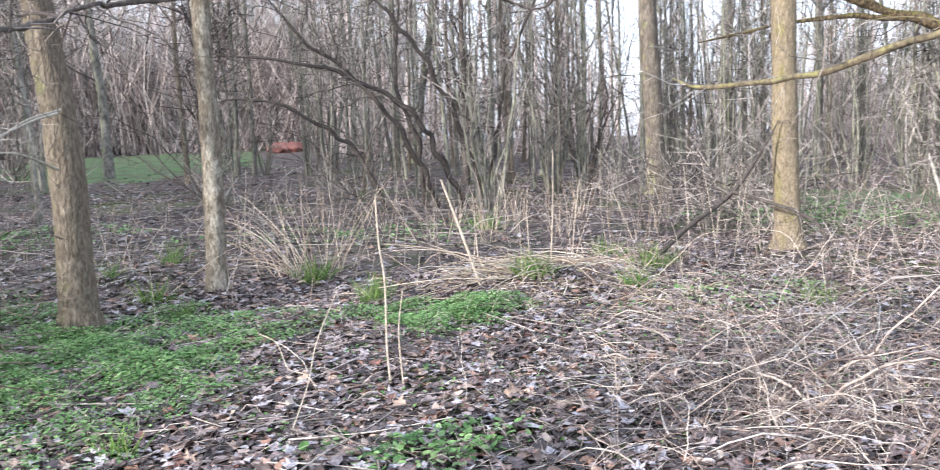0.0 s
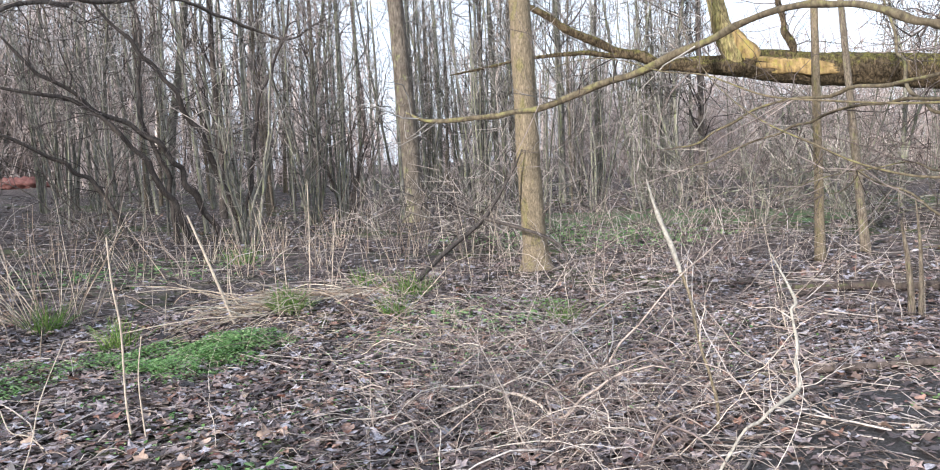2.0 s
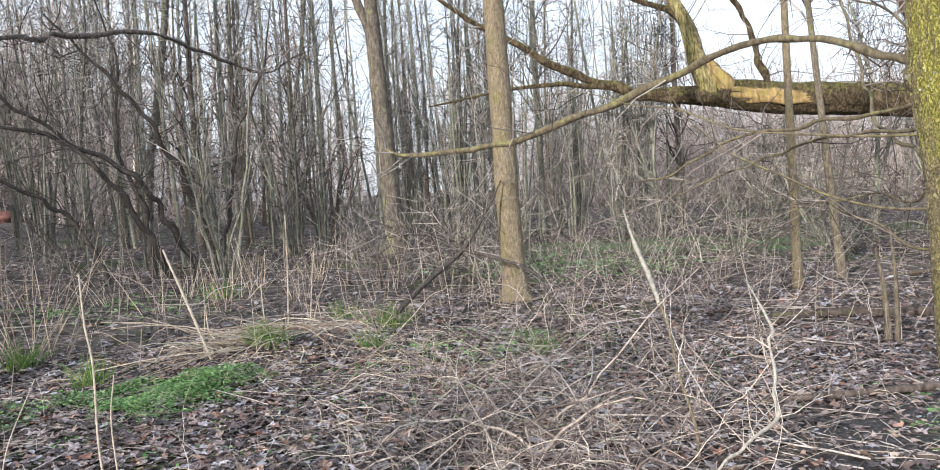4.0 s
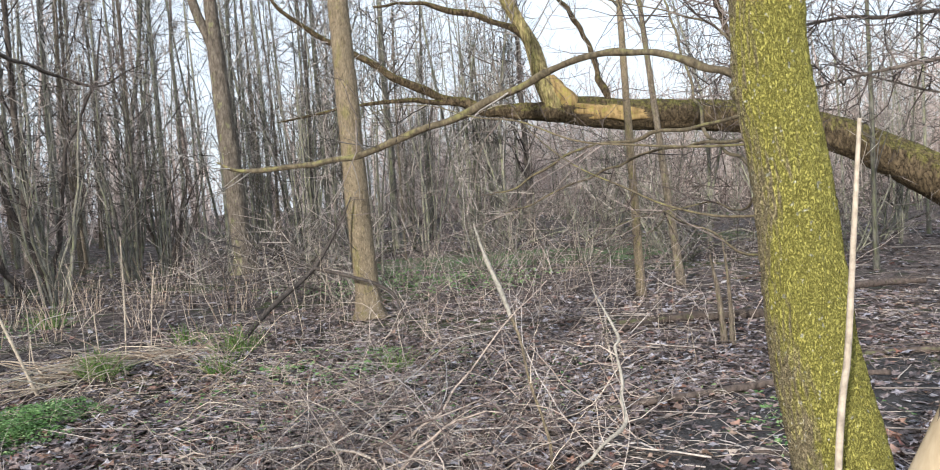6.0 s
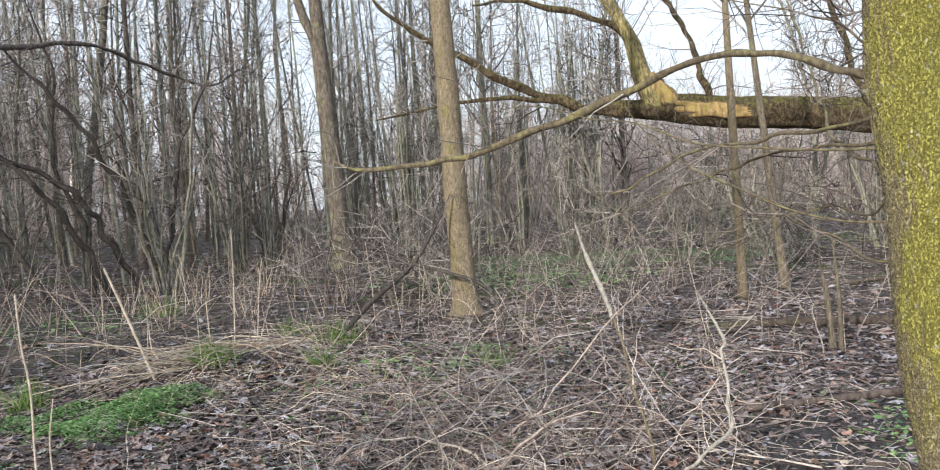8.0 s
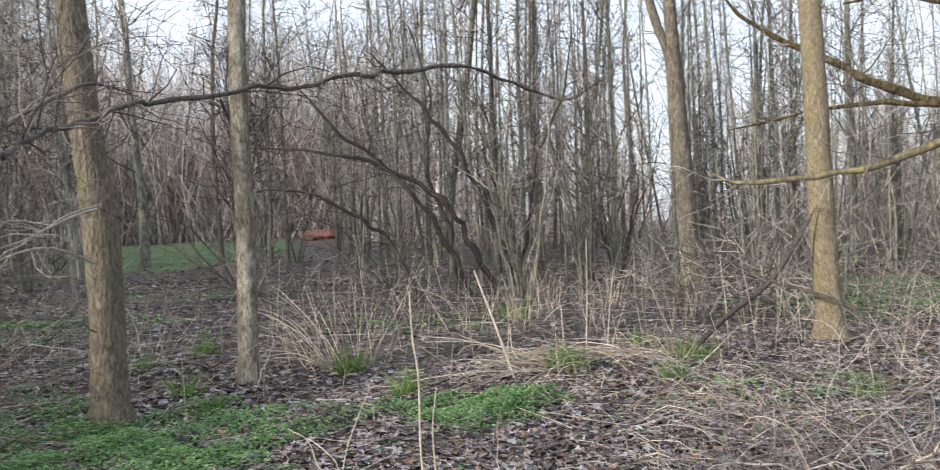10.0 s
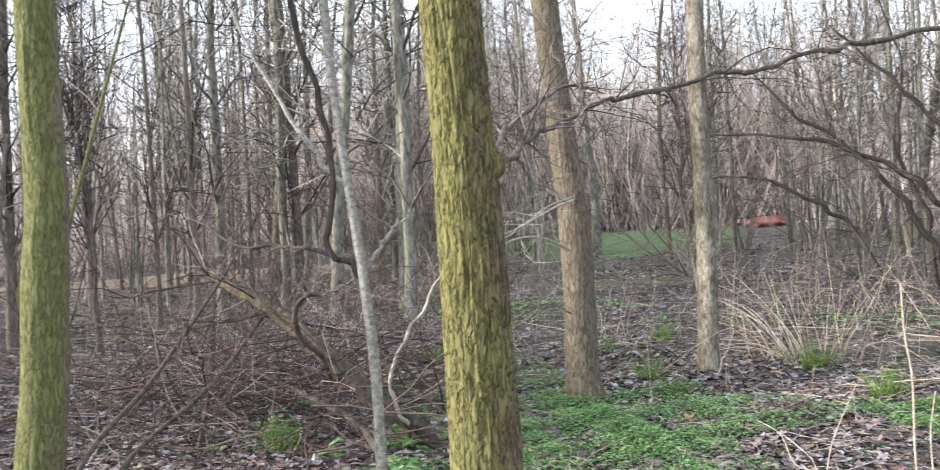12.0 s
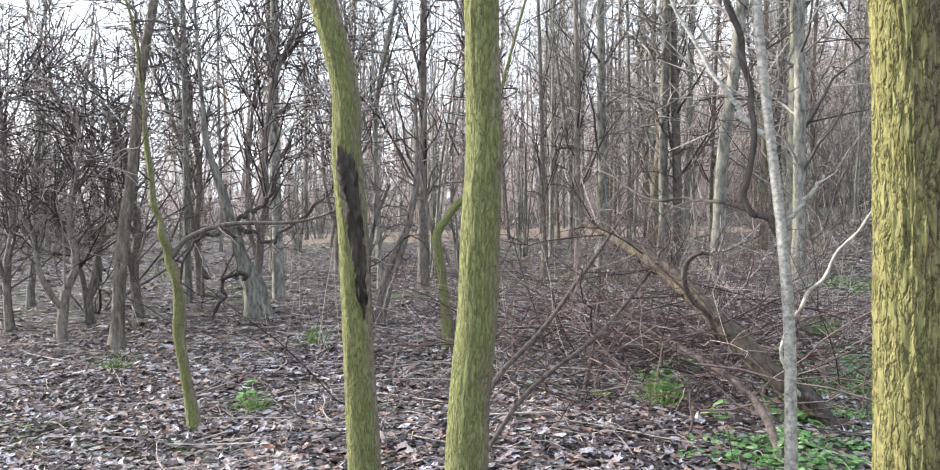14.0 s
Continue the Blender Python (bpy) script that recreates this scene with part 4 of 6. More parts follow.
# ---- standing cane and the pale broken stem ----
cane = empty("cane", 1.60, 1.36, float(height(1.60, 1.36)) - 0.05, "thin pale dry cane standing upright in leaves", "stick")
part("stem", stem(local([(1.60, 1.36, -0.09, 0.009), (1.64, 1.29, 0.98, 0.0078), (1.66, 1.27, 1.22, 0.0072), (1.67, 1.25, 1.47, 0.006), (1.69, 1.24, 1.70, 0.0042)], 1.60, 1.36, cane.location.z), 8, 40), STALK, cane)
bx, by = 1.577, 1.600
bz = float(height(bx, by)) - 0.06
pale = empty("dead_tree", bx, by, bz, "pale barkless broken trunk leaning out of the ground", "dead wood")
part("wood", trunk(local([(1.577, 1.600, -0.093, 0.0520), (1.707, 1.401, 0.435, 0.0480), (1.837, 1.202, 0.963, 0.0455), (1.876, 1.143, 1.120, 0.0435), (1.914, 1.084, 1.277, 0.0420), (2.001, 0.952, 1.627, 0.0380)], bx, by, bz), 32, 80, 0.002, 2, 3, 0.08, 5.0), WOOD_PALE, pale)
for pts in ([(1.826, 1.191, 1.058, 0.0040), (1.839, 1.173, 1.115, 0.0100), (1.854, 1.151, 1.182, 0.0110), (1.869, 1.128, 1.247, 0.0120), (1.886, 1.101, 1.304, 0.0100), (1.903, 1.074, 1.360, 0.0040)],
            [(1.825, 1.131, 1.165, 0.0030), (1.829, 1.126, 1.192, 0.0100), (1.832, 1.121, 1.215, 0.0040)],
            [(1.804, 1.170, 1.098, 0.0030), (1.809, 1.163, 1.121, 0.0080), (1.813, 1.158, 1.137, 0.0030)],
            [(1.859, 1.153, 0.992, 0.0040), (1.867, 1.140, 1.035, 0.0140), (1.874, 1.130, 1.075, 0.0120), (1.879, 1.122, 1.107, 0.0040)]):
    part("bark_flake", trunk(local(pts, bx, by, bz), 14, 40, 0.006, 2, 9, 0.3, 2.0), BARK_DULL, pale, "torn strip of brown bark")

# ---- single sticks, dead stems and logs ----
def lone(name, label, category, pts, material, sides=8, rings=30, ridge=0.0, twigs=0, group="", twig_len=0.4, twig_mat=None):
    x, y = pts[0][0], pts[0][1]
    z = float(height(x, y)) - 0.03
    thing = empty(name, x, y, z, label, category, group)
    body = local(pts, x, y, z)
    part("stem", trunk(body, sides, rings, ridge, 3, 8, 0.12, x) if ridge else stem(body, sides, rings), material, thing)
    if twigs:
        tagged(part("spray", twigs_on(body, twigs, twig_len, 0.0035, 5, 0.3, 0.03, 0.2, 2), twig_mat or material, thing), kind="stuff")
    return thing


snag = lone("dead_sapling", "pale broken dead sapling leaning over brambles", "dead wood",
            [(2.66, 4.1, 0.0, 0.010), (2.69, 4.17, 0.19, 0.010), (2.78, 4.5, 0.46, 0.009), (2.93, 4.84, 0.64, 0.010), (2.98, 5.04, 0.78, 0.013)], BARK_OLIVE, 10, 60, 0.004, 12, twig_mat=BRAMBLE)
part("snapped_top", trunk(local([(2.97, 5.02, 0.76, 0.012), (3.0, 5.12, 0.84, 0.016), (3.04, 5.3, 0.97, 0.019), (3.09, 5.56, 1.15, 0.014), (3.15, 5.8, 1.33, 0.009), (3.17, 5.88, 1.40, 0.003)], *snag.location), 12, 60, 0.009, 3, 8, 0.2, 1.0), BARK_LICHEN, snag, "pale splintered top with peeling bark")
lone("bent_stem", "bent pale dead stem with an elbow", "dead wood",
     [(2.30, 3.55, 0.0, 0.008), (2.48, 3.59, 0.19, 0.008), (2.60, 3.63, 0.22, 0.009), (2.72, 3.67, 0.27, 0.009), (2.93, 3.76, 0.32, 0.013), (2.98, 3.85, 0.42, 0.009), (3.05, 3.93, 0.51, 0.01), (3.14, 4.1, 0.66, 0.008), (3.22, 4.18, 0.72, 0.009), (3.33, 4.58, 0.96, 0.004)], BARK_LICHEN, 10, 80, 0.005, 18, twig_mat=BRAMBLE)
lone("fallen_branch", "dark forked fallen branch propped in the brambles", "branch",
     [(1.85, 9.0, 0.12, 0.03), (2.02, 9.11, 0.28, 0.032), (2.42, 9.33, 0.57, 0.03), (2.97, 9.59, 0.91, 0.024), (3.39, 9.78, 1.42, 0.015), (3.56, 9.82, 1.71, 0.006)], BARK_BLACK, 10, 40, 0.003, 16, twig_len=0.6, twig_mat=TWIG_DARK)
lone("fallen_branch", "thin dark branch drooping beside a tree", "branch",
     [(3.62, 8.4, 0.12, 0.012), (3.56, 8.54, 0.55, 0.015), (3.46, 8.79, 0.71, 0.019), (3.25, 9.19, 0.81, 0.02), (2.97, 9.59, 0.91, 0.024)], BARK_BLACK, 8, 30, 0, 8, twig_mat=TWIG_DARK)
STALK_LABEL = "dry pale dead weed stalk standing in litter"
for pts in ([(-0.53, 5.15, 0.02, 0.0072), (-0.55, 5.16, 0.3, 0.0066), (-0.55, 5.17, 0.71, 0.0062), (-0.58, 5.18, 0.95, 0.0056), (-0.59, 5.17, 1.24, 0.005)],
            [(0.1, 7.9, 0.1, 0.0136), (-0.1, 7.9, 0.7, 0.0124), (-0.28, 7.9, 1.21, 0.0087)],
            [(0.87, 9.36, 0.12, 0.0081), (0.90, 9.36, 0.8, 0.0074), (0.91, 9.36, 1.44, 0.0062)],
            [(1.17, 9.9, 0.14, 0.0068), (1.22, 9.9, 0.7, 0.0062), (1.27, 9.9, 1.08, 0.0050)],
            [(0.62, 9.0, 0.14, 0.0068), (0.60, 9.0, 0.5, 0.0062), (0.59, 9.0, 0.74, 0.0050)],
            [(-1.0, 4.35, 0.02, 0.0036), (-0.93, 4.55, 0.25, 0.0034), (-0.90, 4.7, 0.45, 0.0032), (-0.8, 4.9, 0.72, 0.0022)],
            [(-0.95, 5.1, 0.03, 0.0040), (-1.1, 5.3, 0.1, 0.0042), (-1.25, 5.5, 0.09, 0.0040), (-1.4, 5.85, 0.18, 0.0034), (-1.6, 6.1, 0.2, 0.0026)],
            [(-0.45, 5.12, 0.02, 0.0050), (-0.47, 5.12, 0.4, 0.0043), (-0.44, 5.13, 0.66, 0.0031)]):
    lone("dead_stalk", STALK_LABEL, "stalk", pts, STALK, 7, 16, 0, 0, "standing dead stalks")
lone("broken_stump", "splintered brown twin stem of a snapped sapling", "stump",
     [(5.86, 6.09, 0.05, 0.034), (5.83, 6.1, 0.5, 0.026), (5.78, 6.14, 0.92, 0.010)], BARK_TAN, 12, 30, 0.004, 3)
lone("broken_stump", "splintered brown twin stem of a snapped sapling", "stump",
     [(5.91, 6.04, 0.05, 0.026), (5.93, 6.07, 0.6, 0.018), (5.90, 6.1, 1.1, 0.006)], BARK_TAN, 10, 30, 0.003, 3)
for pts in ([(5.7, 7.55, 0.14, 0.035), (6.3, 7.15, 0.17, 0.05), (6.95, 6.82, 0.16, 0.055), (7.4, 6.4, 0.16, 0.05), (7.9, 6.2, 0.12, 0.035)],
            [(5.2, 7.2, 0.10, 0.014), (6.0, 7.3, 0.14, 0.022), (6.6, 7.25, 0.13, 0.02), (7.2, 7.5, 0.15, 0.014)],
            [(8.9, 7.6, 0.15, 0.035), (9.5, 7.4, 0.18, 0.05), (9.9, 7.35, 0.17, 0.05), (10.4, 7.2, 0.15, 0.04)],
            [(3.3, 4.9, 0.08, 0.012), (4.0, 4.68, 0.11, 0.024), (4.9, 4.55, 0.11, 0.028), (5.4, 4.46, 0.11, 0.026), (5.8, 4.3, 0.08, 0.018)],
            [(3.30, 4.05, 0.03, 0.012), (3.45, 3.85, 0.05, 0.02), (3.75, 3.5, 0.05, 0.022), (4.1, 3.2, 0.01, 0.012)],
            [(6.2, 5.05, 0.05, 0.02), (6.7, 4.7, 0.08, 0.026), (7.0, 4.4, 0.07, 0.026), (7.4, 4.2, 0.04, 0.02)],
            [(4.2, 8.0, 0.12, 0.012), (5.1, 7.9, 0.17, 0.016), (6.2, 8.1, 0.15, 0.012)],
            [(9.2, 9.6, 0.14, 0.02), (10.2, 9.2, 0.2, 0.03), (11.4, 9.0, 0.14, 0.026)]):
    lone("fallen_log", "dark fallen branch lying half sunk in leaves", "log", pts, LOG_BROWN, 14, 60, 0.009, 4, "logs on the ground", 0.35, TWIG_DARK)

# the fallen trunk with its brush pile
fx, fy = -3.70, 5.03
fz = float(height(fx, fy)) - 0.05
fallen = empty("fallen_tree", fx, fy, fz, "leaning fallen trunk, mossy brown, with tangled dead boughs", "dead wood")
fpts = local([(-3.67, 5.09, -0.03, 0.100), (-3.78, 5.05, 0.12, 0.088), (-3.95, 4.99, 0.27, 0.080), (-4.16, 4.92, 0.47, 0.075), (-4.38, 4.87, 0.67, 0.070), (-4.63, 4.85, 0.85, 0.066), (-4.90, 4.87, 1.01, 0.060), (-5.19, 4.86, 1.15, 0.050), (-5.56, 4.90, 1.26, 0.040), (-5.96, 4.91, 1.40, 0.022)], fx, fy, fz)
part("trunk", trunk(fpts, 30, 90, 0.016, 4, 5, 0.3, 3.3), bark("bark_fallen", (0.04, 0.033, 0.027), (0.17, 0.14, 0.105), (0.24, 0.22, 0.10), 0.12, 26, 0.4, 0.008, 0.0, 0.05), fallen)
white = local([(-3.77, 5.03, 0.15, 0.0350), (-3.79, 4.95, 0.25, 0.0200), (-3.83, 4.88, 0.32, 0.0160), (-3.84, 4.85, 0.44, 0.0150), (-3.87, 4.83, 0.54, 0.0130), (-3.85, 4.85, 0.66, 0.0150), (-3.82, 4.87, 0.77, 0.0120), (-3.76, 4.91, 0.88, 0.0130), (-3.73, 4.93, 0.97, 0.0110), (-3.65, 4.99, 1.07, 0.0120), (-3.59, 5.03, 1.24, 0.0100), (-3.48, 5.11, 1.39, 0.0090), (-3.38, 5.17, 1.60, 0.0050)], fx, fy, fz)
wb = part("branch", trunk(white, 10, 90, 0.005, 3, 9, 0.35, 2.0), BARK_LICHEN, fallen, "bleached bare side branch")
tagged(part("spray", twigs_on(white, 9, 0.35, 0.004, 5, 0.35, 0.03, 0.3, 2), TWIG_DARK, wb), kind="stuff")
part("root", trunk(local([(-3.84, 4.98, 0.30, 0.050), (-3.69, 4.98, 0.19, 0.060), (-3.57, 4.98, 0.09, 0.050), (-3.46, 5.00, 0.08, 0.030)], fx, fy, fz), 16, 40, 0.016, 3, 6, 0.3, 5.0), BARK_BLACK, fallen, "black rotten root end")
tagged(part("spray", twigs_on(fpts, 44, 1.3, 0.008, 6, 0.3, 0.0, 0.25, 3), BRUSH, fallen), kind="stuff")
for k, pts in enumerate(([(-4.3, 2.5, 0.0, 0.019), (-4.59, 2.9, 0.42, 0.017), (-4.93, 3.63, 0.72, 0.016), (-5.38, 4.63, 1.27, 0.014), (-5.6, 5.13, 1.6, 0.008)],
                         [(-4.35, 2.6, 0.0, 0.016), (-4.53, 3.16, 0.38, 0.015), (-4.81, 4.07, 0.66, 0.015), (-5.32, 5.27, 1.17, 0.010)],
                         [(-3.2, 4.0, 0.0, 0.03), (-3.9, 4.5, 0.32, 0.024), (-5.2, 4.9, 0.55, 0.02), (-6.6, 5.6, 0.7, 0.01)],
                         [(-4.38, 4.80, 0.53, 0.0180), (-4.37, 4.68, 0.76, 0.0200), (-4.42, 4.56, 0.87, 0.0200), (-4.43, 4.49, 1.02, 0.0220), (-4.38, 4.46, 1.15, 0.0200), (-4.29, 4.48, 1.22, 0.0160), (-4.22, 4.54, 1.21, 0.0100), (-4.09, 4.52, 1.16, 0.0050)],
                         [(-5.2, 4.2, 0.0, 0.02), (-5.9, 5.0, 0.5, 0.018), (-6.6, 5.7, 1.1, 0.014), (-7.3, 6.5, 1.5, 0.008)])):
    lone("dead_bough", "long brown dead bough propped in a brush heap", "branch", pts, LOG_BROWN, 10, 40, 0.003, 14, "boughs of the brush heap", 0.9, TWIG_DARK)
# brush heap: tangled thin dead twigs
n = 360
c = np.stack([rng.normal(-5.7, 1.0, n), rng.normal(5.4, 0.95, n)], 1)
z0 = height(c[:, 0], c[:, 1]) + rng.uniform(0.0, 0.5, n)
heap = grow(np.column_stack([c, z0]), np.column_stack([rng.normal(0, 1, (n, 2)), rng.uniform(0.0, 0.7, n)]), rng.uniform(0.7, 2.3, n), 7, 0.16, -0.015)
hr = taper(0.003 + 0.008 * rng.uniform(0, 1, n) ** 2, 7, 0.3)
g = Geo().tubes(heap, hr, 4)
s, d, _ = off(heap, hr, 1100, 0.1, 1, 0.9)
g.tubes(grow(s, d, rng.uniform(0.15, 0.6, 1100), 4, 0.25, 0.02), taper(rng.uniform(0.002, 0.0045, 1100), 4, 0.4), 3)
tagged(part("brush_heap", g, BRUSH), "tangled heap of dark dead twigs and thorns", "brushwood", kind="stuff")


# ---- brambles, straw and standing weeds ----
def arcs(n, place, length, radius, lean, droop, k=10, wander=0.2):
    xy = place(n)
    z = height(xy[:, 0], xy[:, 1]) - 0.02
    a = rng.uniform(0, 2 * np.pi, n)
    way = np.column_stack([np.cos(a) * lean, np.sin(a) * lean, rng.uniform(0.4, 1.0, n)])
    p = grow(np.column_stack([xy, z]), way, rng.uniform(0.45, 1.25, n) * length, k, wander, droop)
    low = height(p[..., 0], p[..., 1]) + 0.008
    p[..., 2] = np.maximum(p[..., 2], low)
    return p, taper((0.45 + 1.1 * rng.uniform(0, 1, n) ** 2) * radius, k, 0.35)


def blob(cx, cy, sx, sy, turn=0.0):
    c, s = math.cos(radians(turn)), math.sin(radians(turn))

    def place(n):
        u, v = rng.normal(0, sx, n), rng.normal(0, sy, n)
        return np.column_stack([cx + u * c - v * s, cy + u * s + v * c])

    return place


g = Geo()
for n, place, length, radius, lean, droop in ((320, blob(2.0, 4.5, 0.75, 0.55), 0.85, 0.0038, 0.7, -0.15), (260, blob(2.2, 6.4, 1.1, 0.9), 0.9, 0.0038, 0.7, -0.13),
                                              (170, blob(3.4, 7.7, 1.3, 1.0), 0.95, 0.0038, 0.7, -0.11), (240, blob(1.3, 4.4, 0.6, 0.7), 0.7, 0.0032, 0.9, -0.22),
                                              (240, blob(5.4, 9.6, 1.7, 1.2), 1.3, 0.004, 0.5, -0.06), (44, blob(2.0, 4.6, 0.7, 0.6), 1.4, 0.0075, 0.9, -0.18),
                                              (200, blob(6.0, 12.5, 2.2, 1.2), 1.6, 0.005, 0.35, -0.03), (150, blob(-5.0, 10.5, 2.2, 1.6), 1.2, 0.0042, 0.5, -0.06),
                                              (120, blob(-1.0, 13.0, 2.5, 1.4), 1.2, 0.005, 0.4, -0.04), (120, blob(-7.5, 8.5, 1.6, 1.6), 1.1, 0.004, 0.6, -0.08)):
    p, r = arcs(n, place, length, radius, lean, droop)
    g.tubes(p, r, 4)
    s, d, _ = off(p, r, 2 * n, 0.2, 0.95, 0.9)
    g.tubes(grow(s, d, rng.uniform(0.08, 0.45, 2 * n), 4, 0.2, -0.02), taper(radius * rng.uniform(0.3, 0.65, 2 * n), 4, 0.5), 3)
tagged(part("bramble_thicket", g, BRAMBLE), "tangled thicket of dry tan bramble stems", "brambles", kind="stuff")

g = Geo()
p, r = arcs(150, blob(0.9, 8.7, 0.8, 0.33, 18), 0.95, 0.0065, 1.3, -0.14)
g.tubes(p, r, 3)
p, r = arcs(200, blob(1.5, 7.4, 0.8, 0.5), 0.8, 0.0045, 1.4, -0.15)
g.tubes(p, r, 3)
n = 70
t0 = rng.uniform(0.0, 0.7, n)
xy = np.column_stack([1.5 - 1.9 * t0, 9.1 - 1.5 * t0]) + rng.normal(0, 0.16, (n, 2))
p = grow(np.column_stack([xy, height(xy[:, 0], xy[:, 1]) + 0.06]), np.column_stack([-0.8 + rng.normal(0, 0.2, n), -0.62 + rng.normal(0, 0.2, n), rng.uniform(0.05, 0.45, n)]), rng.uniform(0.5, 1.3, n), 8, 0.07, -0.06)
p[..., 2] = np.maximum(p[..., 2], height(p[..., 0], p[..., 1]) + 0.02)
g.tubes(p, taper(rng.uniform(0.004, 0.008, n), 8, 0.5), 3)
tagged(part("straw_heap", g, STRAW), "flattened heap of dry golden straw stems", "straw", kind="stuff")


def straw_clump(x, y, n, tall, label, spread=0.12, lean=0.35, droop=-0.05, radius=0.0055, material=STRAW, name="straw_clump", category="dry grass", group=""):
    z = float(height(x, y)) - 0.02
    xy = rng.normal(0, spread, (n, 2))
    way = np.column_stack([xy / spread * lean * 0.6 + rng.normal(0, lean * 0.4, (n, 2)), np.ones(n)])
    p = grow(np.column_stack([xy, np.zeros(n)]), way, rng.uniform(0.5, 1.1, n) * tall, 7, 0.06, droop)
    thing = empty(name, x, y, z, label, category, group)
    tagged(part("tussock", Geo().tubes(p, taper(rng.uniform(0.6, 1.2, n) * radius, 7, 0.35), 3), material, thing), kind="stuff")
    return thing


CLUMP = "fan of tall dry straw-coloured grass stems"
for x, y, n, tall in ((-1.75, 9.2, 16, 1.3), (-1.5, 9.35, 9, 1.5), (-2.3, 9.5, 5, 0.9), (0.3, 12.5, 12, 1.0), (1.3, 12.0, 12, 0.9), (-4.4, 10.2, 9, 1.0), (2.2, 11.2, 8, 1.0), (-0.5, 11.5, 6, 0.9), (3.0, 13.0, 10, 1.1), (-3.6, 12.0, 8, 1.0), (-0.3, 13.2, 14, 0.8), (0.8, 13.6, 15, 0.9), (1.7, 13.8, 14, 0.8), (-1.2, 13.0, 14, 0.7), (-2.2, 12.7, 11, 0.8), (2.6, 12.5, 12, 0.7), (0.2, 11.2, 9, 0.6)):
    straw_clump(x, y, n, tall, CLUMP, group="straw clumps")
g = Geo()
arch_n = 20
xy = np.column_stack([rng.normal(-1.95, 0.1, arch_n), rng.normal(9.15, 0.1, arch_n)])
p = grow(np.column_stack([xy, height(xy[:, 0], xy[:, 1])]), np.column_stack([rng.normal(-0.5, 0.25, arch_n), rng.normal(0, 0.2, arch_n), np.ones(arch_n)]), rng.uniform(0.8, 1.4, arch_n), 9, 0.05, -0.17)
p[..., 2] = np.maximum(p[..., 2], height(p[..., 0], p[..., 1]) + 0.01)
tagged(part("bent_straw", g.tubes(p, taper(rng.uniform(0.004, 0.007, arch_n), 9, 0.4), 3), STRAW), "bent over dry straw stems", "dry grass", kind="stuff")

# standing dead weeds over the middle ground
n = 360
u = rng.uniform(0, 1, (n, 3))
ang = radians(-48) + u[:, 0] * radians(120)
dist = 7.5 + 11 * u[:, 1]
xy = np.column_stack([-np.sin(ang) * dist, np.cos(ang) * dist])
p = grow(np.column_stack([xy, height(xy[:, 0], xy[:, 1]) - 0.02]), np.column_stack([rng.normal(0, 0.14, (n, 2)), np.ones(n)]), 0.25 + 1.0 * u[:, 2] ** 1.6, 5, 0.05, 0.0)
g = Geo().tubes(p, taper(rng.uniform(0.0025, 0.0055, n), 5, 0.5), 4)
tagged(part("dead_weeds", g, STALK), "scattered upright pale dead weed stems", "weeds", kind="stuff")


def leaf_quads(g, at, size, flat, curl=0.25, slim=0.6):
    """Small bent leaves: two rounded halves each about a folded midrib."""
    n = len(at)
    a = rng.uniform(0, 2 * np.pi, n)
    ux = np.column_stack([np.cos(a), np.sin(a), rng.normal(0, 1 - flat, n)])
    nz = np.column_stack([rng.normal(0, 1 - flat, (n, 2)), np.ones(n)])
    ux /= np.linalg.norm(ux, axis=1, keepdims=True)
    vy = np.cross(nz, ux)
    vy /= np.linalg.norm(vy, axis=1, keepdims=True)
    nz = np.cross(ux, vy)
    s = size[:, None]
    k = rng.uniform(-curl, curl, (n, 1))
    w1, w2 = slim * rng.uniform(0.75, 1.15, (n, 1)), slim * rng.uniform(0.6, 1.1, (n, 1))
    lift = 0.05 + 0.35 * np.abs(k)
    rows = [at - ux * s, at - ux * s * 0.4 + vy * s * w1 + nz * s * lift, at + ux * s * 0.45 + vy * s * w2 + nz * s * (lift + k * 0.4), at + ux * s + nz * s * k,
            at + ux * s * 0.4 - vy * s * w1 + nz * s * (lift - k * 0.3), at - ux * s * 0.45 - vy * s * w2 + nz * s * lift]
    v = np.stack(rows, 1)
    i = np.arange(n)[:, None] * 6
    q = np.concatenate([i + np.array([[0, 3, 2, 1]]), i + np.array([[0, 5, 4, 3]])], 0)
    g.add(v, q)
    return g


def lobed_quads(g, at, size, flat):
    """Five-lobed dead leaves: five kites round the stalk, each lobe bent its own way."""
    n = len(at)
    a0 = rng.uniform(0, 2 * np.pi, n)
    nz = np.column_stack([rng.normal(0, 1 - flat, (n, 2)), np.ones(n)])
    nz /= np.linalg.norm(nz, axis=1, keepdims=True)
    ux = np.cross(nz, np.column_stack([np.cos(a0), np.sin(a0), np.zeros(n)]))
    ux /= np.linalg.norm(ux, axis=1, keepdims=True)
    vy = np.cross(nz, ux)
    rows = [at]
    for i in range(10):
        a = 2 * np.pi * (i + 0.5) / 10 * 0.92
        tip = i % 2 == 1
        rad = size * (rng.uniform(0.8, 1.15, n) * (1.0 - 0.25 * abs(i - 5) / 5) if tip else rng.uniform(0.38, 0.62, n))
        up = rad * (rng.normal(0.05, 0.28, n) if tip else rng.normal(0.12, 0.1, n))
        rows.append(at + ux * (np.cos(a) * rad)[:, None] + vy * (np.sin(a) * rad)[:, None] + nz * up[:, None])
    i = np.arange(n)[:, None] * 11
    q = np.concatenate([i + np.array([[0, 1 + k, 2 + k, 1 + (k + 2) % 10]]) for k in range(0, 10, 2)], 0)
    g.add(np.stack(rows, 1), q)
    return g


